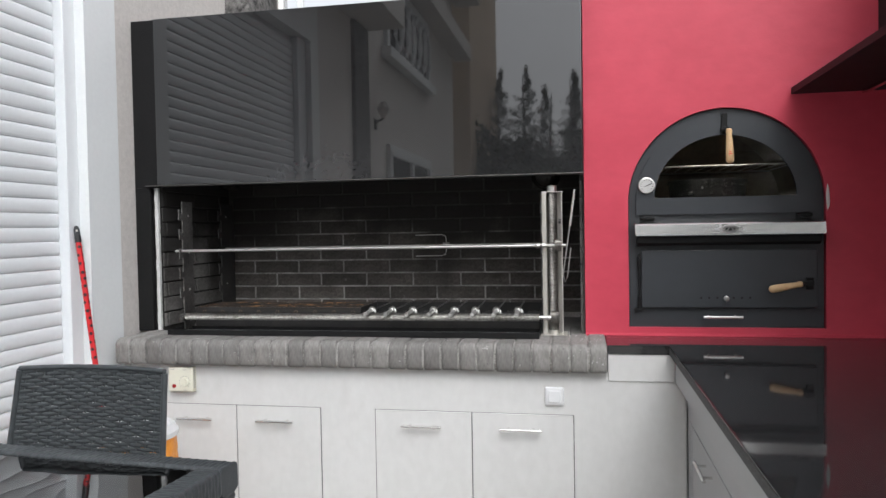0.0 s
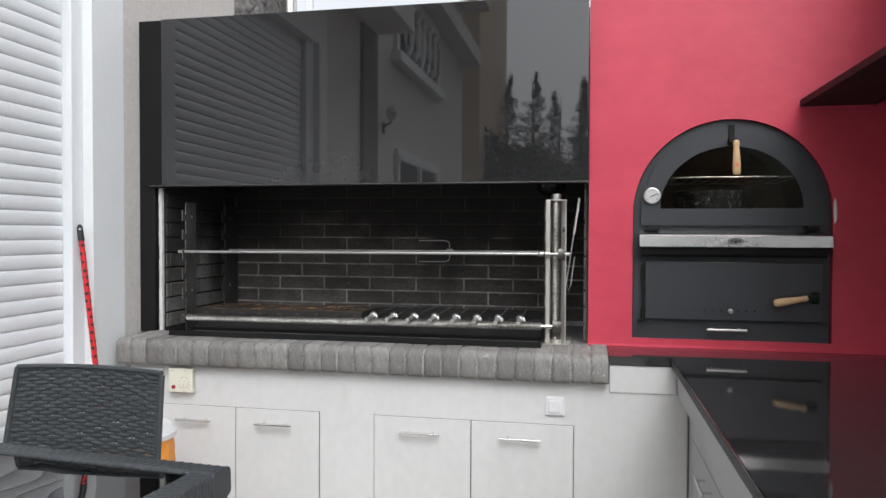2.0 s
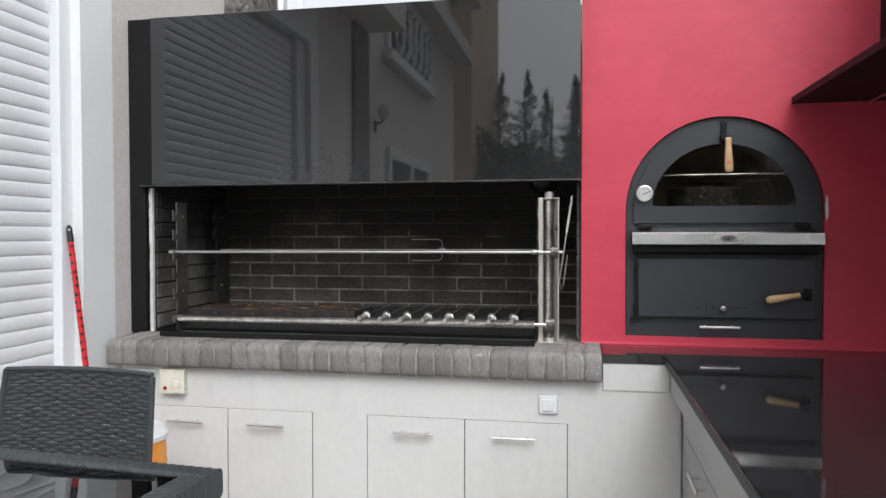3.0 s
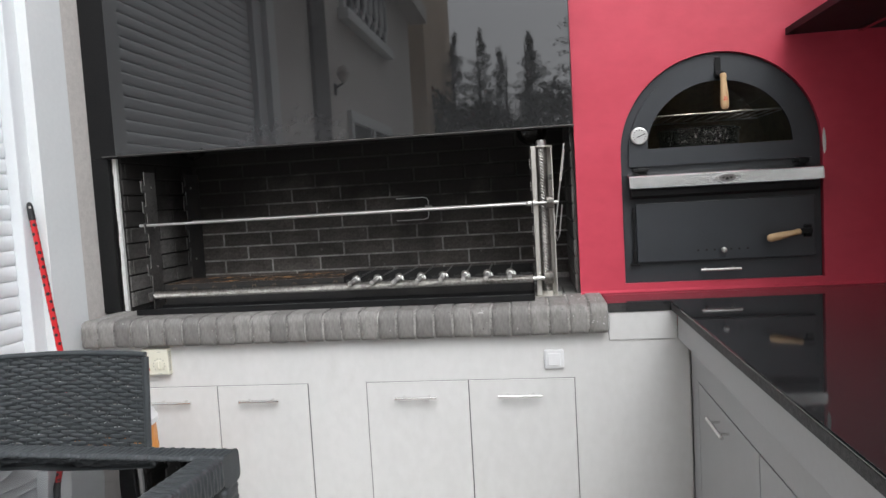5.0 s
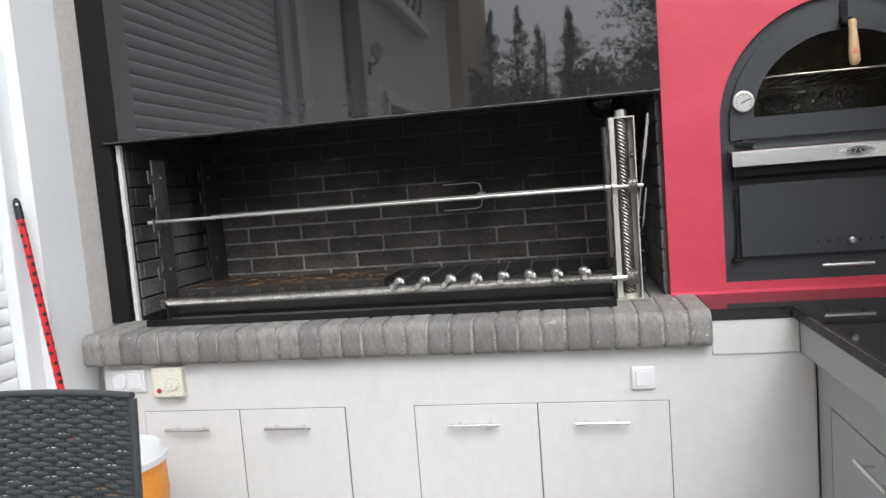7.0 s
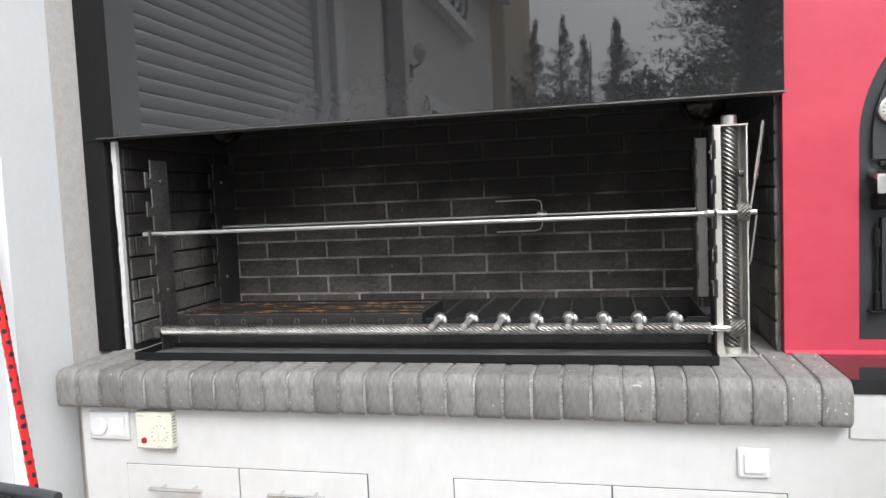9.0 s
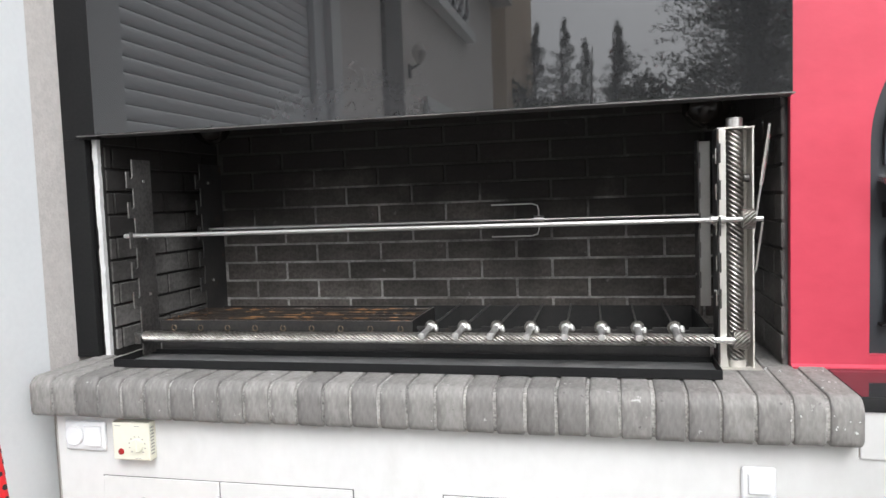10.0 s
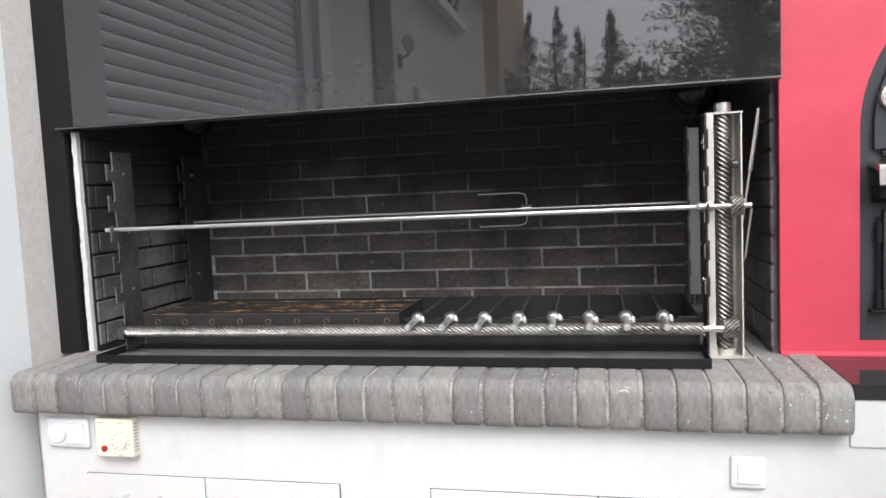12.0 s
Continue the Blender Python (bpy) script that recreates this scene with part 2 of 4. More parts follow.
PAVING = mat("courtyard_paving", (0.48, 0.46, 0.43), (0.38, 0.362, 0.34), 0.75, scale=2, fine=60, bump=0.2)
STONE = mat("dark_rubble_stone", (0.22, 0.21, 0.20), (0.025, 0.024, 0.023), 0.85, scale=22, fine=45, bump=0.9, depth=0.01)
OCHRE = mat("ochre_render", (0.64, 0.51, 0.38), (0.55, 0.43, 0.31), 0.9, scale=2, fine=40, bump=0.2)
POT = mat("speckled_enamel", (0.008, 0.008, 0.009), (0.012, 0.012, 0.012), 0.10, scale=120, fine=260, bump=0.0)
CHAMBER = mat("oven_firebrick", (0.30, 0.24, 0.17), (0.16, 0.12, 0.085), 0.85, scale=6, fine=60, bump=0.4)
chips(POT, 90, 0.61, (0.32, 0.32, 0.32), 0.8, (1, 1, 1), 0.03)
DIAL = mat("dial_face", (0.52, 0.515, 0.50), (0.48, 0.475, 0.46), 0.35, bump=0.0)


def glass(name, tint, rough=0.02):
    m = bpy.data.materials.new(name)
    m.use_nodes = True
    b = m.node_tree.nodes["Principled BSDF"]
    b.inputs["Base Color"].default_value = (*tint, 1)
    b.inputs["Transmission Weight"].default_value = 1.0
    b.inputs["Roughness"].default_value, b.inputs["IOR"].default_value = rough, 1.5
    return m


OVEN_GLASS = glass("oven_glass", (0.82, 0.79, 0.74))
TABLE_GLASS = glass("smoked_table_glass", (0.07, 0.073, 0.078))
tn, tl = TABLE_GLASS.node_tree.nodes, TABLE_GLASS.node_tree.links
tn["Principled BSDF"].inputs["IOR"].default_value = 1.7
ripple, relief = tn.new("ShaderNodeTexNoise"), tn.new("ShaderNodeBump")
ripple.inputs["Scale"].default_value, ripple.inputs["Detail"].default_value = 5.0, 0.0
relief.inputs["Strength"].default_value, relief.inputs["Distance"].default_value = 0.25, 0.01
spot = tn.new("ShaderNodeNewGeometry")
tl.new(spot.outputs["Position"], ripple.inputs["Vector"])
tl.new(ripple.outputs["Fac"], relief.inputs["Height"])
tl.new(relief.outputs["Normal"], tn["Principled BSDF"].inputs["Normal"])
WINDOW_GLASS = mat("window_pane", (0.02, 0.022, 0.025), None, 0.06, bump=0.0)


# ---- mesh helpers ----
def flat_layer(bm):
    ints = bm.faces.layers.int
    return ints["flat"] if "flat" in ints.keys() else ints.new("flat")


def keep_flat(bm, faces):
    """Faces square to the axes are shaded flat, so that only the rounded edges are smooth."""
    layer = flat_layer(bm)
    bm.normal_update()
    for f in faces:
        if max(abs(c) for c in f.normal) > 0.9999:
            f[layer] = 1


def box(bm, x0, x1, y0, y1, z0, z1, bevel=0.0, seg=2):
    m = Matrix.Translation(((x0 + x1) / 2, (y0 + y1) / 2, (z0 + z1) / 2)) @ Matrix.Diagonal((x1 - x0, y1 - y0, z1 - z0, 1))
    flat_layer(bm)
    old = set(bm.faces)
    vs = bmesh.ops.create_cube(bm, size=1, matrix=m)["verts"]
    if bevel:
        es = list({e for v in vs for e in v.link_edges})
        bmesh.ops.bevel(bm, geom=es, offset=bevel, segments=seg, affect="EDGES", profile=0.5)
    keep_flat(bm, [f for f in bm.faces if f not in old])
    return bm


def rod(bm, p, q, r, n=12, r2=None):
    p, q = Vector(p), Vector(q)
    d = q - p
    m = Matrix.Translation((p + q) / 2) @ d.to_track_quat("Z", "Y").to_matrix().to_4x4()
    bmesh.ops.create_cone(bm, cap_ends=True, segments=n, radius1=r, radius2=r if r2 is None else r2, depth=d.length, matrix=m)
    return bm


def sweep(bm, pts, r, n=8):
    """A round bar along a line of points, with closed ends."""
    pts = [Vector(p) for p in pts]
    rings = []
    for i, p in enumerate(pts):
        d = (pts[min(i + 1, len(pts) - 1)] - pts[max(i - 1, 0)]).normalized()
        side = d.cross(Vector((0.13, 0.31, 0.94))).normalized()
        up = side.cross(d)
        rings.append([bm.verts.new(p + r * (side * math.cos(a) + up * math.sin(a))) for a in [k * math.tau / n for k in range(n)]])
    for a, b in zip(rings, rings[1:]):
        for k in range(n):
            bm.faces.new((a[k], a[(k + 1) % n], b[(k + 1) % n], b[k]))
    bm.faces.new(rings[0][::-1])
    bm.faces.new(rings[-1])
    return bm


def prism(bm, profile, place, a, b):
    """A closed outline of (u, v) pushed from a to b; place(u, v, w) gives the point."""
    lo = [bm.verts.new(place(u, v, a)) for u, v in profile]
    hi = [bm.verts.new(place(u, v, b)) for u, v in profile]
    n = len(profile)
    bm.faces.new(lo)
    bm.faces.new(hi[::-1])
    for k in range(n):
        bm.faces.new((lo[k], hi[k], hi[(k + 1) % n], lo[(k + 1) % n]))
    bmesh.ops.recalc_face_normals(bm, faces=bm.faces)
    return bm


def worm(bm, p, q, r, teeth=6, lead=0.11, step=0.004, tooth=0.16, n=30, cap=True):
    """A shaft from p to q with twisted teeth cut round it."""
    p, q = Vector(p), Vector(q)
    d = q - p
    rot = d.to_track_quat("Z", "Y").to_matrix()
    count = max(3, int(d.length / step))
    rings = []
    for i in range(count + 1):
        w = d.length * i / count
        ring = []
        for k in range(n):
            a = math.tau * (k / n - w / lead)
            rr = r * (1 - tooth + tooth * math.sqrt(abs(math.cos(math.pi * teeth * k / n))))
            ring.append(bm.verts.new(p + rot @ Vector((rr * math.cos(a), rr * math.sin(a), w))))
        rings.append(ring)
    for a, b in zip(rings, rings[1:]):
        for k in range(n):
            bm.faces.new((a[k], a[(k + 1) % n], b[(k + 1) % n], b[k]))
    if cap:
        bm.faces.new(rings[0][::-1])
        bm.faces.new(rings[-1])
    return bm


def mesh_of(name, bm, material, smooth=0.0):
    me = bpy.data.meshes.new(name)
    bm.normal_update()
    layer = flat_layer(bm)
    soft = [f[layer] == 0 for f in bm.faces]
    bm.to_mesh(me)
    bm.free()
    me.materials.append(material)
    if smooth:
        me.set_sharp_from_angle(angle=radians(smooth))
        me.polygons.foreach_set("use_smooth", soft)
    return me


def part(name, bm, material, parent=None, label="", smooth=35):
    ob = new(name, mesh_of(name, bm, material, smooth))
    if parent:
        ob.parent = parent
    if label:
        ob["label"] = label
    return ob


def thing(name, label, category, at=(0, 0, 0), group="", kind=""):
    """An Empty at the base of a thing; its parts keep their places in the world."""
    ob = new(name)
    ob.empty_display_size = 0.05
    return tagged(ob, label, category, group, kind)


def structure(name, bm, material, label, category, smooth=35):
    return tagged(part(name, bm, material, None, "", smooth), label, category, kind="structure")


B = bmesh.new


# ---- ground and setting ----
bm = B()
box(bm, -400, 400, -400, 400, -0.3, -0.012)
structure("ground", bm, PAVING, "pale grey stone paving of the courtyard", "ground")

LX = -2.257          # face of the house wall beside the grill
bm = B()
box(bm, LX - 0.35, LX, 0.10, 1.2, 0, 6.2)
structure("wall_west", bm, STUCCO, "beige rough stucco wall beside the grill", "wall")
bm = B()
box(bm, LX - 0.35, LX + 0.001, -0.12, 0.10, 0, 6.2)
box(bm, LX - 0.35, LX + 0.001, -2.23, -0.12, 2.95, 6.2)
box(bm, LX - 0.35, LX + 0.001, -2.40, -2.23, 0, 6.2)
structure("wall_window_surround", bm, WALL_WHITE, "white painted wall round the shuttered opening", "wall")
bm = B()
box(bm, LX - 0.35, LX - 0.02, -3.36, -2.40, 0, 6.2)
box(bm, LX - 0.35, LX - 0.02, -9.07, -3.84, 0, 6.2)
structure("wall_facade", bm, FACADE, "beige rendered wall of the house behind", "wall")
bm = B()
box(bm, LX - 0.35, LX + 0.02, -3.84, -3.36, 0, 6.2, 0.01)
structure("wall_stone_pier", bm, STONE, "dark rubble stone pier in the house wall", "wall")

# roller shutter with its guides, and the dark room's closure behind it
shutter = thing("roller_shutter", "closed white roller shutter with curved slats", "shutter")
bm = B()
box(bm, LX - 0.30, LX - 0.105, -2.23, -0.12, 0, 2.95)
part("backing", bm, SHUTTER, shutter)
for y0, y1 in ((-0.196, -0.12), (-2.23, -2.062)):
    bm = B()
    box(bm, LX - 0.105, LX - 0.045, y0, y1, 0, 2.95, 0.006)
    part("guide", bm, SHUTTER, shutter)
SLAT = 0.0613
bm = B()
arc = [(0.0, 0.0008), (0.0022, 0.003), (0.0050, 0.014), (0.0062, 0.030), (0.0050, 0.046), (0.0022, 0.0575), (0.0, 0.0602), (-0.012, 0.0602), (-0.012, 0.0008)]
prism(bm, arc, lambda u, v, w: (LX - 0.095 + u, w, v), -2.06, -0.2)
slat_mesh = mesh_of("slat", bm, SHUTTER, 60)
for i in range(47):
    ob = new("slat", slat_mesh)
    ob.parent = shutter
    ob.location = (0, 0, 0.02 + i * SLAT)

# red wall with the arched recess of the oven
OX, OZ, OR = 0.503, 1.49, 0.40
RY, RX0, RX1, RTOP = 0.26, -0.085, 1.42, 3.3
bm = B()
box(bm, RX0, OX - OR, RY, 1.25, 0.0, RTOP)
box(bm, OX + OR, RX1, RY, 1.25, 0.0, RTOP)
box(bm, OX - OR, OX + OR, RY, 1.25, 0.0, 0.95)
arch = [(OX - OR * math.cos(math.pi * k / 40), OZ + OR * math.sin(math.pi * k / 40)) for k in range(41)]
prism(bm, [*arch, (OX + OR, RTOP), (OX - OR, RTOP)], lambda u, v, w: (u, w, v), RY, 1.25)
box(bm, OX - OR, OX + OR, 0.9, 1.25, 0.95, 1.9)
keep_flat(bm, bm.faces)
structure("wall_red", bm, RED, "crimson painted wall round the oven", "wall", 30)
bm = B()
prism(bm, [(RY, 0.912), (0.251, 0.912), (0.251, 0.917), (RY, 0.924)], lambda u, v, w: (w, u, v), RX0 + 0.001, RX1)
structure("trim_red", bm, RED, "thin crimson bead between wall and worktop", "trim")

# Unseen wall, added to keep light off the right end of the red wall.
bm = B()
box(bm, RX1 + 0.001, RX1 + 0.25, -0.85, 1.25, 0, RTOP)
structure("wall_east_shade", bm, RED, "unseen crimson wall added to shade the red wall's right end", "wall")

# grill masonry: back, sides, hearth
BY = 0.968
bm = B()
box(bm, -2.45, RX0 + 0.02, BY + 0.004, 1.25, 0, 2.4)
wall_back = structure("wall_firebox_back", bm, FIRE_MORTAR, "sooty grey firebrick back wall of the grill", "wall")
bm = B()
box(bm, -2.20, -2.146, 0.26, BY + 0.004, 0, 2.4)
wall_left = structure("wall_firebox_left", bm, DARK_MORTAR, "sooty grey firebrick side wall of the grill", "wall")
bm = B()
box(bm, -0.100, RX0 - 0.001, 0.286, BY + 0.004, 0.8, 2.4)
wall_right = structure("wall_firebox_right", bm, SIDE, "dark firebrick side wall beside the red wall", "wall")
bm = B()
box(bm, -2.2, RX0 - 0.001, 0.25, BY, 0.70, 0.905)
hearth = structure("hearth", bm, LEDGE, "grey brick floor of the firebox", "hearth")
bm = B()
box(bm, -2.166, -2.149, 0.244, 0.262, 0.917, 1.62)
bmesh.ops.subdivide_edges(bm, edges=[e for e in bm.edges if abs(e.verts[0].co.z - e.verts[1].co.z) > 0.3], cuts=60)
for v in bm.verts:
    v.co.x += 0.002 * noise.noise(v.co * 34) + 0.002 * noise.noise(v.co * 120)
    v.co.y += 0.003 * noise.noise(v.co * 55 + Vector((3, 0, 0)))
structure("trim_plaster", bm, PLASTER, "white plaster edge beside the firebox bricks", "trim")

# black hood and its frame
hood = thing("extractor_hood", "tall glossy black grill hood with mirrored front panel", "hood")
bm = B()
box(bm, -2.128, -0.090, 0.21, 0.232, 1.632, 2.435, 0.002)
part("front_panel", bm, HOOD, hood, "glossy black glass panel")
bm = B()
box(bm, LX + 0.001, -2.1285, 0.222, 0.245, 1.62, 2.435, 0.002)
box(bm, LX + 0.001, -2.176, 0.222, 0.245, 0.917, 1.62, 0.002)
part("side_strip", bm, BLACK, hood, "black painted steel strip")
bm = B()
box(bm, -2.19, -0.086, 0.203, 0.28, 1.6275, 1.6312)
part("lower_lip", bm, PLATE, hood, "bare steel bottom edge")
bm = B()
box(bm, -2.24, -0.09, 0.245, BY, 2.30, 2.43)
box(bm, -2.13, -0.10, 0.234, 0.245, 1.632, 2.30)
part("smoke_box", bm, SOOT, hood)

# ---- brick ledge ----
ledge = thing("brick_ledge", "grey bullnose brick ledge in front of the grill", "ledge", kind="structure")
PITCH = 2.2 / 29
R = 0.036
prof = [(0.25, 0.802), (-0.036, 0.802), (-0.047, 0.808), (-0.053, 0.820)]
prof += [(-0.053 + R - R * math.cos(a), 0.918 - R + R * math.sin(a)) for a in [math.pi / 2 * k / 6 for k in range(7)]] + [(0.25, 0.918)]
bm = B()
prism(bm, [(u + 0.0065 if u < 0.2 else u, v - 0.0055 if v > 0.86 else v + 0.004) for u, v in prof], lambda u, w, x: (x, u, w), -2.19, -0.008)
part("mortar_bed", bm, MORTAR, ledge, "pale mortar joints", 50)
variants = []
for v in range(9):
    bm = B()
    hw = (PITCH - 0.0080) / 2 + random.uniform(-0.001, 0.001)
    prism(bm, prof, lambda u, w, x: (x, u, w), -hw, hw)
    bmesh.ops.bevel(bm, geom=[e for e in bm.edges if len({round(q.co.x, 4) for q in e.verts}) == 1], offset=0.003, segments=1, affect="EDGES")
    bmesh.ops.subdivide_edges(bm, edges=[e for e in bm.edges if abs(e.verts[0].co.x - e.verts[1].co.x) > 0.03], cuts=4)
    for q in bm.verts:
        side = abs(q.co.x) / hw
        q.co += 0.0011 * noise.noise_vector(q.co * 38 + Vector((v * 7.3, 0, 0)))
        if side > 0.8:
            q.co.x *= 1 - 0.07 * max(0.0, noise.noise(q.co * 45 + Vector((0, v * 5.1, 0))))
    variants.append(mesh_of("brick", bm, LEDGE, 50))
for i in range(29):
    ob = new("brick", variants[random.randrange(9)])
    ob.parent = ledge
    ob.location = (-2.2 + (i + 0.5) * PITCH + random.uniform(-0.001, 0.001), random.uniform(-0.003, 0.003), random.uniform(-0.0015, 0.0015))
    ob.rotation_euler = (0, 0, random.uniform(-0.006, 0.006))


flecks = random.Random(12)
for k in range(26):
    x = -0.014 - 0.15 * flecks.random() ** 1.6
    r = flecks.uniform(0.0009, 0.0026)
    front = k % 3 == 0
    bm = B()
    ring_ = []
    for q in range(9):
        a = math.tau * q / 9
        f = r * flecks.uniform(0.55, 1.3)
        ring_.append((f * math.cos(a), f * flecks.uniform(0.7, 1.6) * math.sin(a)))
    w = flecks.uniform(0.84, 0.88) if front else flecks.uniform(0.0, 0.24)
    if front:
        prism(bm, ring_, lambda u, v, h: (x + u, h, w + v), -0.0572, -0.0520)
    else:
        prism(bm, ring_, lambda u, v, h: (x + u, w + v, h), 0.9165, 0.9205)
    part("paint_fleck", bm, PLASTER, ledge, "spilt white paint")


def lay(parent, rows, z0, course, a0, a1, pitch, phase, place, material=FIRE, depth=0.006):
    """Courses of bricks in running bond, proud of the mortar; place(a, z) gives a brick's pose."""
    cache = {}
    for r in range(rows):
        start = phase + (r % 2) * pitch / 2
        k = math.floor((a0 - start) / pitch)
        while start + k * pitch < a1:
            lo, hi = max(a0, start + k * pitch), min(a1, start + (k + 1) * pitch)
            k += 1
            if hi - lo < 0.02:
                continue
            w = round(hi - lo - 0.010, 3)
            if w not in cache:
                b = B()
                box(b, -w / 2, w / 2, -depth, 0.004, -course / 2 + 0.0045, course / 2 - 0.0045, 0.0022, 1)
                cache[w] = mesh_of("brick", b, material, 30)
            ob = new("brick", cache[w])
            ob.parent = parent
            ob.matrix_basis = place((lo + hi) / 2, z0 + (r + 0.5) * course)


# ---- base with its doors ----
bm = B()
box(bm, -2.164, -2.1555, 0.004, 0.02, 0.0, 0.802)
structure("trim_joint", bm, INK, "dark open joint at the end of the base", "trim")
bm = B()
prof = [(-2.155, 0.25), (-2.155, 0.0), (0.298, 0.0)] + [(0.298 + 0.012 * math.sin(a), 0.012 - 0.012 * math.cos(a)) for a in [math.pi / 2 * k / 6 for k in range(1, 7)]] + [(0.310, 0.25)]
prism(bm, prof, lambda u, v, w: (u, v, w), 0.0, 0.764)
box(bm, -2.155, 0.0, 0.0, 0.25, 0.764, 0.80)
keep_flat(bm, bm.faces)
structure("base_wall", bm, PLASTER, "white plastered masonry base under the grill", "base", 40)
bm = B()
box(bm, 0.001, 0.262, -0.006, 0.20, 0.764, 0.8755, 0.004, 2)
structure("base_block", bm, PLASTER, "white plastered block under the end of the worktop", "base")


def bar_handle(parent, p, along, out, length=0.172, r=0.006):
    """A round bar on two short posts."""
    p, along, out = Vector(p), Vector(along), Vector(out)
    bm = B()
    a, b = p + out * 0.032 - along * length / 2, p + out * 0.032 + along * length / 2
    rod(bm, a, b, r, 14)
    for s in (-0.3, 0.3):
        rod(bm, p + along * length * s, p + along * length * s + out * 0.032, r * 0.8, 10)
    return part("handle", bm, BRUSHED, parent, "brushed steel bar handle")


def cupboard(x0, xm, x1, handles, label):
    t = thing("cupboard", label, "cupboard", group="grill base cupboards")
    bm = B()
    box(bm, x0 - 0.001, x1 + 0.001, -0.0025, 0.02, 0.085, 0.6205)
    part("shadow_gap", bm, GAP, t, "dark joint round the doors")
    for a, b, h in ((x0, xm, handles[0]), (xm, x1, handles[1])):
        bm = B()
        box(bm, a + 0.0022, b - 0.0022, -0.0075, 0.015, 0.09, 0.619, 0.002)
        d = part("door", bm, PLASTER, t)
        bar_handle(d, (h, -0.0075, 0.559), (1, 0, 0), (0, -1, 0))


cupboard(-2.006, -1.63, -1.233, (-1.822, -1.438), "white two-door cupboard under the thermostat")
cupboard(-0.985, -0.562, -0.138, (-0.776, -0.355), "white two-door cupboard under the light switch")

# ---- worktop and grey cabinets ----
worktop = thing("worktop", "polished black granite worktop, L-shaped, beside the oven", "worktop")
bm = B()
prism(bm, [(0.0, 0.26), (0.0, -0.012), (0.240, -0.012), (0.250, -2.3), (1.35, -2.3), (1.35, 0.26)], lambda u, v, w: (u, v, w + 0.005 * v), 0.876, 0.912)
bmesh.ops.bevel(bm, geom=bm.edges[:], offset=0.003, segments=2, affect="EDGES")
keep_flat(bm, bm.faces)
part("slab", bm, GRANITE, worktop)
bm = B()
prism(bm, [(0.2385, -0.02), (0.2485, -2.295), (0.2515, -2.295), (0.2415, -0.02)], lambda u, v, w: (u, v, w + 0.005 * v), 0.879, 0.905)
part("sawn_edge", bm, EDGE, worktop, "matt sawn granite edge")

grey = thing("base_cabinet", "grey lacquered base cabinets under the black worktop", "cabinet")
bm = B()
box(bm, 0.316, 1.34, -2.25, 0.20, 0.08, 0.871)
part("carcass", bm, CABINET, grey)
bm = B()
box(bm, 0.263, 0.314, -2.25, -0.004, 0.764, 0.8715, 0.003)
part("apron", bm, CABINET, grey)
bm = B()
box(bm, 0.3105, 0.3155, -2.25, -0.002, 0.622, 0.763, 0.001)
part("top_rail", bm, CABINET, grey)
bm = B()
box(bm, 0.3105, 0.3155, -0.108, -0.002, 0.08, 0.622, 0.001)
part("stile", bm, CABINET, grey)
bm = B()
box(bm, 0.3145, 0.3162, -2.24, -0.108, 0.09, 0.622)
part("shadow_gap", bm, GAP_DARK, grey, "dark joint round the doors")
for y0, y1 in ((-0.855, -0.112), (-1.53, -0.858), (-2.2, -1.533)):
    bm = B()
    box(bm, 0.3105, 0.3165, y0 + 0.002, y1 - 0.002, 0.10, 0.6175, 0.0015)
    d = part("door", bm, CABINET, grey)
    bar_handle(d, (0.3105, y1 - 0.371, 0.567), (0, 1, 0), (-1, 0, 0), 0.20)

# black canopy over the worktop
canopy = thing("counter_canopy", "dark metal canopy over the worktop", "canopy")
bm = B()
box(bm, 0.768, RX1 - 0.002, -1.9, RY - 0.001, 1.932, 1.96, 0.003)
part("rim", bm, BLACK, canopy)
bm = B()
box(bm, 1.03, 1.05, -0.8, RY - 0.03, 1.918, 1.933, 0.002)
part("filter_edge", bm, BRUSHED, canopy, "bright steel filter edge")
bm = B()
box(bm, 1.10, 1.40, -0.4, RY - 0.002, 1.96, 3.0, 0.004)
part("duct", bm, BLACK, canopy)


# ---- the oven in the red wall ----
oven = thing("wood_oven", "anthracite steel wood-fired oven with arched glazed door", "oven")


def arch_line(r, z0, n=40, x0=OX, zc=OZ):
    """From the lower left corner over the arch to the lower right corner."""
    a = [(x0 - r * math.cos(math.pi * k / n), zc + r * math.sin(math.pi * k / n)) for k in range(n + 1)]
    return [(x0 - r, z0), *a, (x0 + r, z0)]


def ring(bm, outer, inner, y0, y1):
    """A flat plate between two outlines with the same number of points, from y0 to y1."""
    vs = [[bm.verts.new((u, y, v)) for u, v in line] for line in (outer, inner) for y in (y0, y1)]
    of, ob_, nf, nb = vs
    n = len(outer)
    for k in range(n):
        j = (k + 1) % n
        bm.faces.new((of[k], of[j], nf[j], nf[k]))
        bm.faces.new((ob_[k], nb[k], nb[j], ob_[j]))
        bm.faces.new((of[k], ob_[k], ob_[j], of[j]))
        bm.faces.new((nf[k], nf[j], nb[j], nb[k]))
    bmesh.ops.recalc_face_normals(bm, faces=bm.faces)
    return bm


bm = B()
ring(bm, arch_line(0.397, 0.946), arch_line(0.345, 1.02), 0.280, 0.300)
box(bm, OX - 0.35, OX + 0.35, 0.281, 0.299, 1.018, 1.44)
part("face_frame", bm, OVEN, oven)
bm = B()
ring(bm, arch_line(0.392, 1.44), arch_line(0.372, 1.452), 0.305, 0.87)
box(bm, OX - 0.39, OX + 0.39, 0.31, 0.89, 1.44, 1.452)
box(bm, OX - 0.39, OX + 0.39, 0.87, 0.89, 1.44, 1.9)
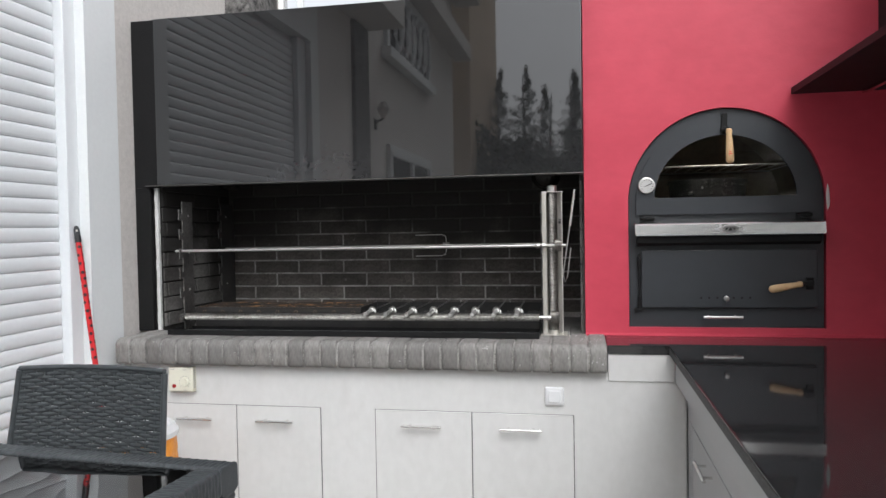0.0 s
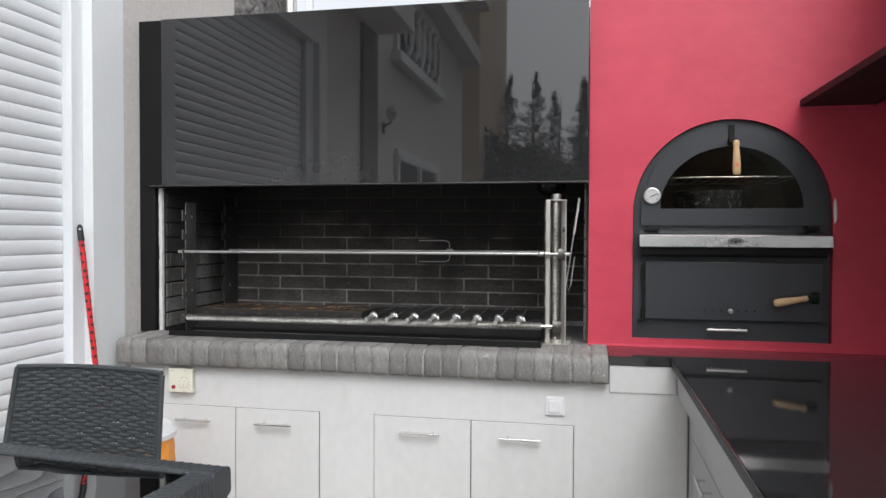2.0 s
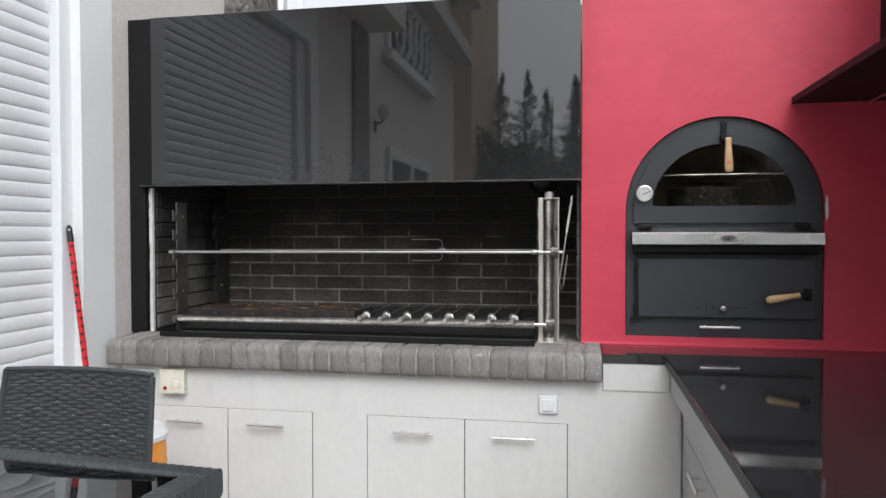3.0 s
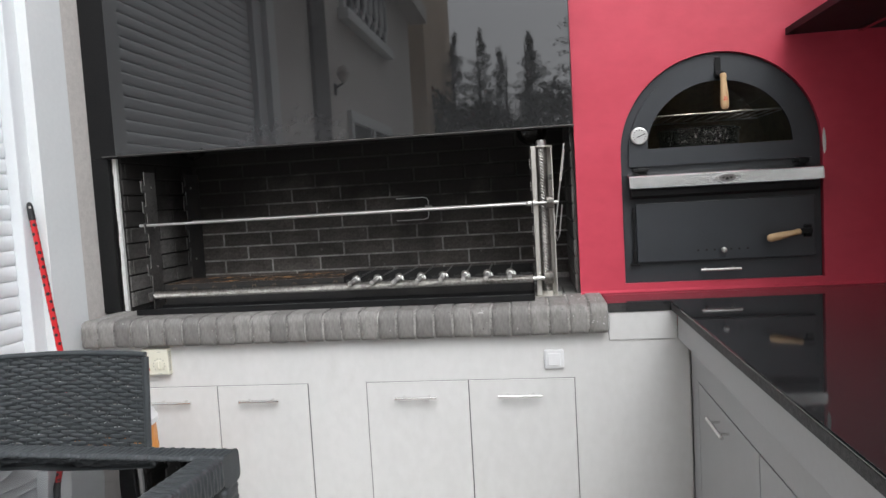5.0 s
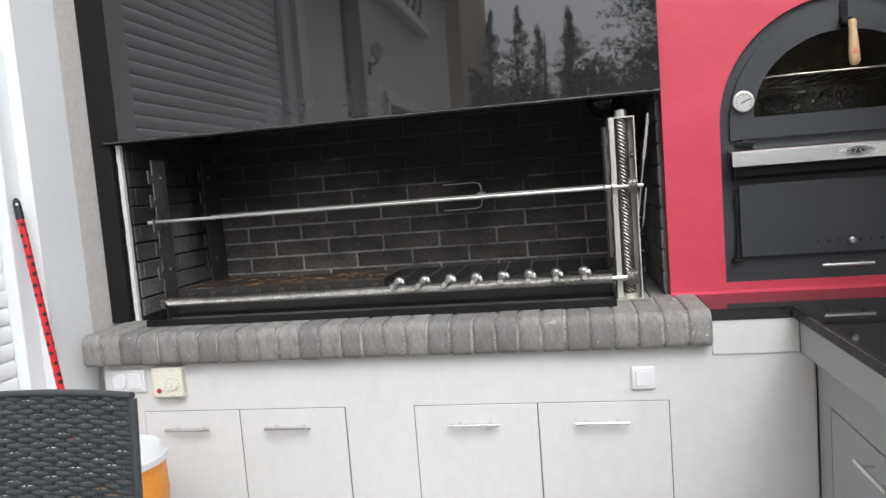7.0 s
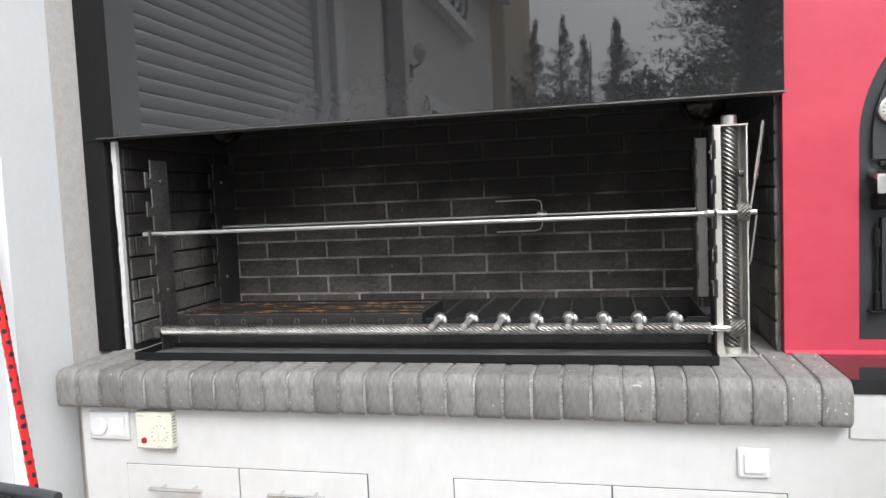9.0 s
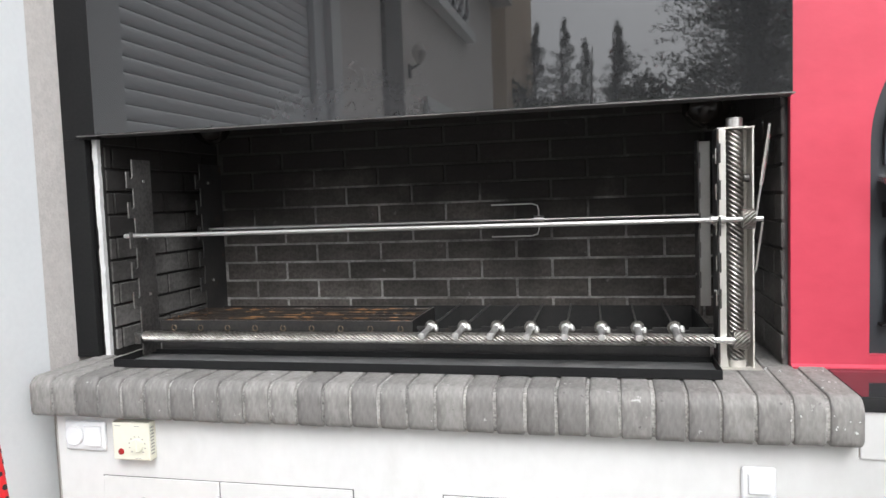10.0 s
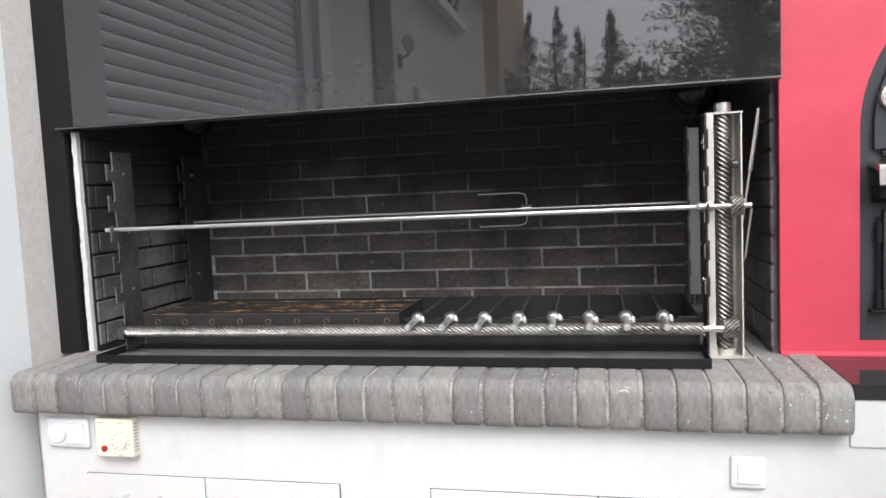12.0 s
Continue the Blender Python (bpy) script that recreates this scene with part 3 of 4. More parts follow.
part("chamber", bm, CHAMBER, oven, "soot-stained firebrick baking chamber")

# arched upper door: a ring with a low window
bm = B()
win = [(OX - 0.288, 1.512)] + [(OX - 0.288 * math.cos(math.pi * k / 40), 1.512 + 0.262 * math.sin(math.pi * k / 40)) for k in range(41)] + [(OX + 0.288, 1.512)]
ring(bm, arch_line(0.366, 1.440), win, 0.262, 0.278)
bmesh.ops.remove_doubles(bm, verts=bm.verts, dist=0.0001)
upper = part("upper_door", bm, OVEN, oven, "arched anthracite steel door with a window")
bm = B()
prism(bm, win[1:-1], lambda u, v, w: (u, w, v), 0.268, 0.272)
pane = part("pane", bm, OVEN_GLASS, upper, "sooty heat-proof glass")
pane.visible_shadow = False
bm = B()
box(bm, OX - 0.012, OX + 0.012, 0.252, 0.262, 1.775, 1.865, 0.002)
box(bm, OX - 0.016, OX + 0.016, 0.225, 0.262, 1.788, 1.806, 0.003)
part("latch", bm, BLACK, upper)


def lathe(bm, line, p, q, n=20):
    """A turned body: line of (share of the way from p to q, radius)."""
    p, q = Vector(p), Vector(q)
    rot = (q - p).to_track_quat("Z", "Y").to_matrix()
    length = (q - p).length
    rings = [[bm.verts.new(p + rot @ Vector((r * math.cos(a), r * math.sin(a), s * length))) for a in [math.tau * k / n for k in range(n)]] for s, r in line]
    for a, b in zip(rings, rings[1:]):
        for k in range(n):
            bm.faces.new((a[k], a[(k + 1) % n], b[(k + 1) % n], b[k]))
    bm.faces.new(rings[0][::-1])
    bm.faces.new(rings[-1])
    return bm


GRIP = [(0, 0.008), (0.03, 0.012), (0.10, 0.0135), (0.16, 0.011), (0.3, 0.0125), (0.7, 0.0165), (0.9, 0.0165), (0.97, 0.012), (1.0, 0.005)]
bm = B()
lathe(bm, GRIP, (0.514, 0.218, 1.795), (0.517, 0.212, 1.648))
grip = part("wooden_grip", bm, WOOD, upper, "turned beech handle with a red stamp")
bm = B()
for z, w in ((1.694, 0.006), (1.686, 0.009), (1.679, 0.005)):
    box(bm, 0.5165 - w, 0.5155 + w, 0.1972, 0.204, z, z + 0.0035)
part("stamp", bm, RED_PLASTIC, grip, "smudged red stamp")

bm = B()
lathe(bm, [(0, 0.036), (0.6, 0.036), (0.9, 0.0345), (1.0, 0.031)], (0.181, 0.262, 1.567), (0.181, 0.246, 1.567), 36)
dial = part("thermometer", bm, STEEL, upper, "round steel thermometer with a white dial")
bm = B()
lathe(bm, [(0, 0.0305), (1.0, 0.0305)], (0.181, 0.2465, 1.567), (0.181, 0.2448, 1.567), 36)
part("dial", bm, DIAL, dial)
bm = B()
for k in range(11):
    a = radians(215 - k * 25)
    c, s_ = math.cos(a), math.sin(a)
    rod(bm, (0.181 + 0.022 * c, 0.2444, 1.567 + 0.022 * s_), (0.181 + 0.027 * c, 0.2444, 1.567 + 0.027 * s_), 0.0013, 6)
rod(bm, (0.172, 0.2442, 1.562), (0.203, 0.2442, 1.575), 0.0017, 6)
part("scale_marks", bm, BLACK_PLASTIC, dial)
for x in (OX - 0.318, OX + 0.318):
    bm = B()
    rod(bm, (x - 0.03, 0.268, 1.428), (x + 0.03, 0.268, 1.428), 0.008, 12)
    rod(bm, (x - 0.012, 0.264, 1.428), (x + 0.018, 0.264, 1.428), 0.0115, 12)
    part("hinge", bm, BLACK, oven)

# steel ash shelf between the doors
bm = B()
prism(bm, [(0.300, 1.418), (0.204, 1.400), (0.200, 1.396), (0.1965, 1.350), (0.2025, 1.350), (0.206, 1.386), (0.300, 1.404)], lambda u, v, w: (w, u, v), 0.128, 0.885)
shelf = part("steel_shelf", bm, BRUSHED, oven, "brushed steel shelf with a folded front", 20)
bm = B()
lathe(bm, [(0, 0.024), (1, 0.021)], (0, 0, 0), (0, -0.004, 0), 28)
for v in bm.verts:
    v.co = Vector((OX + 0.01 + v.co.x * 1.25, 0.199 + v.co.y, 1.374 + v.co.z * 0.62))
badge = part("badge", bm, IRON, shelf, "oval embossed maker's badge, plain shape")
bm = B()
for k in range(2):
    sweep(bm, [(OX + 0.01 + (0.031 - 0.008 * k) * math.cos(a), 0.1945, 1.374 + (0.0155 - 0.005 * k) * math.sin(a)) for a in [math.tau * q / 24 for q in range(25)]], 0.0018, 6)
for s_ in (-1, 1):
    sweep(bm, [(OX + 0.01 + s_ * x, 0.1955, 1.374 + z) for x, z in ((0.024, 0.004), (0.034, 0.007), (0.045, 0.004), (0.054, 0.0), (0.045, -0.004), (0.034, -0.006), (0.024, -0.004))], 0.0022, 6)
    rod(bm, (OX + 0.01 + s_ * 0.012, 0.1945, 1.368), (OX + 0.01 + s_ * 0.004, 0.1945, 1.380), 0.002, 6)
part("relief", bm, STEEL, badge, "raised bright metal scrolls")
# Black channel under the shelf; part of its dark is the shelf's shadow.
bm = B()
prism(bm, [(0.300, 1.345), (0.216, 1.345), (0.222, 1.318), (0.240, 1.306), (0.300, 1.306)], lambda u, v, w: (w, u, v), 0.138, 0.875)
part("shelf_shadow_channel", bm, BLACK, oven, "black folded channel under the shelf, standing partly for its shadow", 20)

# lower fire door
bm = B()
box(bm, 0.157, 0.868, 0.256, 0.279, 1.037, 1.285, 0.003)
lower = part("lower_door", bm, OVEN, oven)
for k in range(7):
    x = OX - 0.099 + k * 0.033
    if k != 3:
        bm = B()
        rod(bm, (x, 0.2555, 1.079), (x, 0.262, 1.079), 0.0046, 10)
        part("air_hole", bm, SOOT, lower)
bm = B()
lathe(bm, [(0, 0.005), (0.4, 0.005), (0.5, 0.011), (0.9, 0.011), (1, 0.007)], (OX, 0.256, 1.079), (OX, 0.225, 1.078), 16)
part("knob", bm, STEEL, lower, "small round steel knob")
bm = B()
lathe(bm, GRIP, (0.800, 0.222, 1.141), (0.668, 0.216, 1.117))
part("wooden_grip", bm, WOOD, lower, "turned beech handle")
bm = B()
box(bm, 0.822, 0.850, 0.243, 0.280, 1.115, 1.165, 0.003)
box(bm, 0.795, 0.845, 0.216, 0.246, 1.132, 1.152, 0.003)
part("latch", bm, BLACK, lower)
bm = B()
for z in (1.06, 1.23):
    rod(bm, (0.148, 0.262, z - 0.025), (0.148, 0.262, z + 0.025), 0.008, 12)
rod(bm, (0.148, 0.266, 1.04), (0.148, 0.266, 1.27), 0.004, 8)
box(bm, 0.128, 0.165, 0.25, 0.28, 1.025, 1.033, 0.002)
part("hinge", bm, BLACK, lower)
bm = B()
rod(bm, (0.41, 0.238, 0.998), (0.57, 0.238, 0.998), 0.006, 14)
for x in (0.435, 0.545):
    rod(bm, (x, 0.238, 0.998), (x, 0.281, 0.998), 0.005, 10)
part("drawer_handle", bm, STEEL, oven, "short steel bar handle")

chip = thing("plaster_patch", "bare white filler patch beside the oven arch", "plaster")
bm = B()
lathe(bm, [(0, 0.020), (0.7, 0.018), (1, 0.012)], (0, 0, 0), (0, -0.003, 0), 18)
for v in bm.verts:
    a = 1 + 0.35 * noise.noise(v.co * 60)
    v.co = Vector((0.910 + v.co.x * 0.36 * a, 0.2602 + v.co.y, 1.50 + v.co.z * 2.6 * a))
part("patch", bm, PLASTER, chip)

pot = thing("roasting_pot", "black speckled enamel roasting pot in the oven", "pot")
bm = B()
lathe(bm, [(0, 0.150), (0.06, 0.162), (0.92, 0.170), (0.95, 0.178), (1.0, 0.178)], (0.47, 0.50, 1.454), (0.47, 0.50, 1.585), 40)
part("bowl", bm, POT, pot)
bm = B()
lathe(bm, [(0, 0.174), (0.3, 0.174), (0.6, 0.14), (0.9, 0.06), (1.0, 0.02)], (0.47, 0.50, 1.586), (0.47, 0.50, 1.612), 40)
part("lid", bm, POT, pot)
rack = thing("oven_rack", "thin steel wire rack inside the oven", "rack")
for y in (0.36, 0.80):
    bm = B()
    rod(bm, (OX - 0.31, y, 1.652), (OX + 0.31, y, 1.652), 0.004, 8)
    part("rail", bm, STEEL, rack)
bm = B()
for k in range(13):
    x = OX - 0.3 + 0.05 * k
    rod(bm, (x, 0.36, 1.652), (x, 0.80, 1.652), 0.0018, 6)
part("wires", bm, STEEL, rack)

# ---- grill fittings ----
XL, XR = -1.995, -0.272


def notched_plate(name, x, sgn, material, label, dy=0.0, deep=0.290):
    """Side plate whose front edge carries hooked slots for the spits."""
    line = [(deep, 0.93), (0.200, 0.93)]
    for k in range(5):
        z = 1.085 + 0.0935 * k
        line += [(0.200, z), (0.170, z), (0.170, z + 0.050), (0.183, z + 0.050), (0.183, z + 0.036), (0.186, z + 0.031), (0.191, z + 0.029), (0.196, z + 0.031), (0.200, z + 0.036)]
    line += [(0.200, 1.548), (deep, 1.548)]
    t = thing(name, label, "spit bracket", group="spit brackets")
    b = B()
    prism(b, line, lambda u, v, w: (w, u + dy, v), x - 0.0025, x + 0.0025)
    part("plate", b, material, t, smooth=20)
    for z in (0.97, 1.12, 1.30, 1.48):
        b = B()
        rod(b, (x - 0.005 * sgn, 0.25 + dy, z), (x + 0.006 * sgn, 0.25 + dy, z), 0.005, 10)
        part("bolt", b, STEEL, t)
    return t


notched_plate("spit_bracket", XL, 1, PLATE, "notched dull steel side plate with hooked slots")
notched_plate("spit_bracket", XR, -1, IRON, "blackened notched steel plate beside the gear post")
notched_plate("spit_bracket", XL, 1, IRON, "sooty notched steel strip at the back of the firebox", 0.382, 0.345)
rear = notched_plate("spit_bracket", XR, -1, PLATE, "dull notched steel strip behind the gear post", 0.42)
bm = B()
box(bm, XR + 0.003, XR + 0.037, 0.640, 0.643, 1.02, 1.545, 0.001)
part("flange", bm, STEEL, rear, "bare steel flange")

post = thing("gear_post", "upright steel channel with a worm shaft for turning spits", "gear post")
for name, dims in (("side_plate", (-0.268, -0.264, 0.218, 0.300, 0.920, 1.548)), ("side_plate", (-0.186, -0.182, 0.218, 0.300, 0.920, 1.548)),
                   ("back_plate", (-0.264, -0.186, 0.296, 0.300, 0.920, 1.548)), ("top_plate", (-0.270, -0.180, 0.216, 0.302, 1.548, 1.552))):
    bm = B()
    box(bm, *dims)
    part(name, bm, PALE, post)
bm = B()
box(bm, -0.268, -0.251, 0.2145, 0.2175, 0.955, 1.5475, 0.0008)
prism(bm, [(-0.268, 0.955), (-0.251, 0.955), (-0.246, 0.922), (-0.270, 0.922)], lambda u, v, w: (u, w, v), 0.2145, 0.2175)
part("front_flange", bm, PALE, post)
for k in range(5):
    z = 1.085 + 0.0935 * k
    bm = B()
    box(bm, -0.277, -0.2685, 0.2145, 0.2175, z, z + 0.040, 0.001)
    rod(bm, (-0.273, 0.210, z + 0.010), (-0.273, 0.2145, z + 0.010), 0.0042, 10)
    part("tab", bm, PALE, post, "bolted steel tab")
bm = B()
worm(bm, (-0.225, 0.245, 0.936), (-0.225, 0.245, 1.546), 0.0225, 6, 0.075, 0.002, 0.34, 48)
part("worm_shaft", bm, GEAR, post)
bm = B()
lathe(bm, [(0, 0.021), (0.85, 0.021), (1, 0.018)], (-0.225, 0.245, 1.552), (-0.225, 0.245, 1.578), 24)
part("cap", bm, STEEL, post)
bm = B()
lathe(bm, [(0, 0.026), (1, 0.026)], (-0.225, 0.245, 0.919), (-0.225, 0.245, 0.938), 24)
part("collar", bm, PALE, post)
bm = B()
box(bm, -0.285, -0.165, 0.195, 0.32, 0.9185, 0.9205)
part("foot_plate", bm, PALE, post)
bm = B()
lathe(bm, [(0, 0.012), (1, 0.010)], (-0.186, 0.262, 1.42), (-0.199, 0.262, 1.42), 14)
part("bolt", bm, PLATE, post)

spindle = thing("drive_shaft", "long twisted steel drive shaft along the grill", "shaft")
bm = B()
worm(bm, (-1.985, 0.20, 0.993), (-0.285, 0.20, 0.997), 0.0172, 9, -0.133, 0.0030, 0.46, 81)
part("shaft", bm, GEAR, spindle)
for a, b_, z in ((-0.285, -0.235, 0.997), (-2.01, -1.985, 0.993)):
    bm = B()
    rod(bm, (a, 0.2, z), (b_, 0.2, z), 0.010, 16)
    part("journal", bm, BRUSHED, spindle)
bm = B()
worm(bm, (-0.236, 0.212, 0.997), (-0.198, 0.212, 0.997), 0.026, 14, 0.16, 0.004, 0.22, 56)
part("gear", bm, GEAR, spindle)
bm = B()
box(bm, -2.016, -1.992, 0.188, 0.212, 0.968, 1.006, 0.003)
part("bearing", bm, PLATE, spindle)

for yy, zz, label, x1 in ((0.195, 1.314, "long straight steel spit resting in the front slots", -0.165), (0.62, 1.314, "steel spit with a two-pronged fork behind the first", -0.27)):
    spit = thing("spit", label, "spit", group="spits")
    bm = B()
    rod(bm, (-2.03 if yy < 0.5 else -1.99, yy, zz - 0.004), (x1, yy, zz), 0.0068 if yy < 0.5 else 0.005, 14)
    part("bar", bm, STEEL, spit)
    if yy < 0.5:
        bm = B()
        worm(bm, (-0.214, 0.203, zz), (-0.184, 0.203, zz), 0.026, 14, 0.16, 0.004, 0.22, 56)
        part("gear", bm, GEAR, spit)
        bm = B()
        lathe(bm, [(0, 0.008), (0.2, 0.012), (0.5, 0.009), (0.8, 0.012), (1, 0.009)], (-0.300, yy, zz), (-0.255, yy, zz), 16)
        part("collar", bm, STEEL, spit)
    else:
        bm = B()
        sweep(bm, [(-0.935, yy, 1.365), (-0.80, yy, 1.366), (-0.781, yy, 1.360), (-0.776, yy, 1.345), (-0.776, yy, 1.28), (-0.781, yy, 1.265), (-0.80, yy, 1.259), (-0.935, yy, 1.258)], 0.0025, 8)
        rod(bm, (-0.792, yy, zz), (-0.760, yy, zz), 0.012, 12)
        part("fork", bm, STEEL, spit)

# skewers with geared ends on the drive shaft
sk = thing("skewer", "thin steel skewer with a geared end and peg handle", "skewer", group="geared skewers")
bm = B()
rod(bm, (0, 0.0, 0.0), (0, 0.42, 0.002), 0.0032, 8)
part("blade", bm, PLATE, sk)
bm = B()
worm(bm, (0, -0.005, 0), (0, 0.007, 0), 0.0190, 11, -0.12, 0.004, 0.26, 66)
lathe(bm, [(0, 0.013), (1, 0.011)], (0, 0.007, 0), (0, 0.020, 0), 16)
part("gear", bm, GEAR, sk, "toothed alloy wheel", 20)
bm = B()
lathe(bm, [(0, 0.0125), (0.08, 0.0125), (0.11, 0.0088), (0.86, 0.0088), (0.88, 0.0102), (0.97, 0.0102), (1, 0.0085)], (0, -0.005, 0), (0, -0.116, -0.006), 16)
part("peg", bm, ALLOY, sk, "plain alloy peg handle")
bm = B()
rod(bm, (0.004, -0.016, -0.001), (0.021, -0.017, -0.002), 0.0048, 10)
lathe(bm, [(0, 0.004), (0.3, 0.0072), (0.8, 0.0072), (1, 0.004)], (0.017, -0.017, 0.008), (0.019, -0.017, -0.012), 12)
part("wing_screw", bm, ALLOY, sk, "small wing screw")
sk.matrix_basis = pose(-1.060, 0.236, 1.022)
for k in range(1, 8):
    copy_thing(sk, pose(-1.060 + 0.0969 * k, 0.236, 1.022, 0, random.uniform(-12, 12), random.uniform(-2, 2)))

# grill grate on the left half, open trough on the right half
grate = thing("grill_grate", "rusty wire grill grate in a black steel frame", "grate")
bm = B()
box(bm, -1.98, -1.128, 0.276, 0.281, 0.985, 1.030, 0.001)
box(bm, -1.98, -1.128, 0.555, 0.560, 0.985, 1.026, 0.001)
box(bm, -1.98, -1.975, 0.281, 0.555, 0.985, 1.030, 0.001)
box(bm, -1.133, -1.128, 0.281, 0.555, 0.985, 1.030, 0.001)
part("frame", bm, IRON, grate)
for k in range(8):
    bm = B()
    y = 0.300 + 0.0345 * k
    rod(bm, (-1.975, y, 1.027), (-1.133, y, 1.027 + 0.002 * math.sin(k * 2.3)), 0.0019, 8)
    part("bar", bm, RUSTY, grate)
for k in range(9):
    bm = B()
    x = -1.93 + 0.0955 * k
    sweep(bm, [(x + 0.008 * math.cos(a), 0.2745, 1.006 + 0.009 * math.sin(a)) for a in [math.pi * (0.6 + 1.8 * j / 9) for j in range(10)]], 0.0019, 6)
    part("hook", bm, RING, grate)
trough = thing("charcoal_trough", "long black steel charcoal trough", "trough")
bm = B()
box(bm, -1.10, -0.285, 0.277, 0.282, 0.93, 1.008, 0.001)
box(bm, -1.985, -1.10, 0.284, 0.288, 0.915, 0.986, 0.001)
part("shell", bm, IRON, trough)
bm = B()
box(bm, -1.985, -0.292, 0.289, 0.679, 0.9155, 0.922)
part("floor", bm, SOOT, trough, "soot-black trough floor")
bm = B()
box(bm, -1.985, -0.285, 0.680, 0.686, 0.907, 1.015, 0.001)
part("back_plate", bm, SOOT, trough, "sooty back plate")
bm = B()
box(bm, -0.291, -0.286, 0.283, 0.679, 0.907, 1.015, 0.001)
part("end_plate", bm, SOOT, trough, "sooty end plate")
for k in range(9):
    bm = B()
    x = -1.085 + 0.0969 * k
    box(bm, x - 0.03, x + 0.03, 0.2755, 0.280, 1.004, 1.016, 0.001)
    part("tooth", bm, IRON, trough)
tray = thing("drip_tray", "shallow black steel drip tray on the ledge", "tray")
for name, dims in (("base", (-2.017, -0.280, 0.089, 0.262, 0.9195, 0.9225)), ("front_rim", (-2.017, -0.280, 0.086, 0.0895, 0.9195, 0.944)),
                   ("end_rim", (-2.0175, -2.014, 0.0895, 0.262, 0.9195, 0.944)), ("end_rim", (-0.283, -0.2795, 0.0895, 0.262, 0.9195, 0.944)),
                   ("rear_rim", (-2.014, -0.283, 0.262, 0.2655, 0.9195, 0.938))):
    bm = B()
    box(bm, *dims, 0.001)
    part(name, bm, TRAY if name == "base" else BLACK, tray)

poker = thing("poker", "slim steel poker with a flat grip leaning beside the post", "poker")
bm = B()
sweep(bm, [(-0.126, 0.30, 1.562), (-0.150, 0.30, 1.40)], 0.0068, 8)
part("grip", bm, BRUSHED, poker)
bm = B()
sweep(bm, [(-0.150, 0.30, 1.40), (-0.182, 0.302, 1.18), (-0.172, 0.302, 1.145), (-0.163, 0.302, 1.17), (-0.146, 0.300, 1.30)], 0.0032, 8)
part("rod", bm, STEEL, poker)
for x, y, up in ((-0.262, 0.50, 0.0), (-1.96, 0.62, 0.045)):
    lampt = thing("hood_lamp", "sooty round bulkhead lamp under the hood", "lamp", group="hood lamps")
    bm = B()
    lathe(bm, [(0, 0.040), (0.12, 0.058), (0.35, 0.070), (0.6, 0.068), (0.8, 0.052), (0.93, 0.030), (1, 0.006)], (x, y, 1.69 + up), (x, y, 1.572 + up), 28)
    part("dome", bm, SMOKED, lampt)
    bm = B()
    rod(bm, (x, y, 1.70 + up), (x, y, 2.30), 0.012, 10)
    part("stem", bm, SOOT, lampt)

# ---- switches, thermostat ----


def light_switch(x, z, w, h, rockers, label):
    t = thing("light_switch", label, "switch", group="wall switches")
    bm = B()
    box(bm, x, x + w, -0.012, 0.001, z - h, z, 0.0075, 4)
    plate = part("plate", bm, PLASTIC_WHITE, t)
    for a, b, kind in rockers:
        bm = B()
        if kind:
            c = (a + b) / 2
            lathe(bm, [(0, 0.030), (0.5, 0.030), (1, 0.026)], (x + c, -0.012, z - h / 2), (x + c, -0.020, z - h / 2), 28)
            part("socket", bm, PLASTIC_WHITE, plate)
        else:
            box(bm, x + a, x + b, -0.018, -0.010, z - h + 0.014, z - 0.014, 0.0035, 3)
            part("rocker", bm, PLASTIC_WHITE, plate)


light_switch(-0.255, 0.736, 0.078, 0.078, [(0.014, 0.064, 0)], "single white rocker light switch on the plaster base")
light_switch(-2.122, 0.782, 0.136, 0.088, [(0.004, 0.066, 1), (0.068, 0.126, 0)], "double white switch and socket plate on the plaster base")

thermostat = thing("thermostat", "cream room thermostat with red lamp and dial", "thermostat")
bm = B()
box(bm, -1.945, -1.826, -0.032, 0.001, 0.680, 0.790, 0.004, 3)
body = part("housing", bm, PLASTIC_CREAM, thermostat)
bm = B()
lathe(bm, [(0, 0.009), (0.6, 0.009), (1, 0.006)], (-1.918, -0.032, 0.705), (-1.918, -0.037, 0.705), 20)
part("lamp", bm, LAMP_RED, body, "round red indicator lens")
bm = B()
lathe(bm, [(0, 0.020), (0.5, 0.020), (1, 0.018)], (-1.866, -0.032, 0.724), (-1.866, -0.038, 0.724), 28)
box(bm, -1.8675, -1.8645, -0.042, -0.037, 0.709, 0.739, 0.001)
part("knob", bm, PLASTIC_CREAM, body)
for k in range(10):
    bm = B()
    a = radians(225 - k * 30)
    c, s_ = -1.866 + 0.026 * math.cos(a), 0.724 + 0.026 * math.sin(a)
    box(bm, c - 0.0025, c + 0.0025, -0.0326, -0.0318, s_ - 0.0016, s_ + 0.0016)
    part("scale_mark", bm, INK, body)
for a, b_, z in ((-1.936, -1.916, 0.7785), (-1.872, -1.856, 0.7785), (-1.876, -1.856, 0.686)):
    bm = B()
    box(bm, a, b_, -0.0326, -0.0318, z, z + 0.0018)
    part("print_bar", bm, INK, body)
for k in range(9):
    bm = B()
    z = 0.697 + 0.0095 * k
    box(bm, -1.8263, -1.8254, -0.026, -0.010, z, z + 0.004)
    part("vent_slot", bm, INK, body)

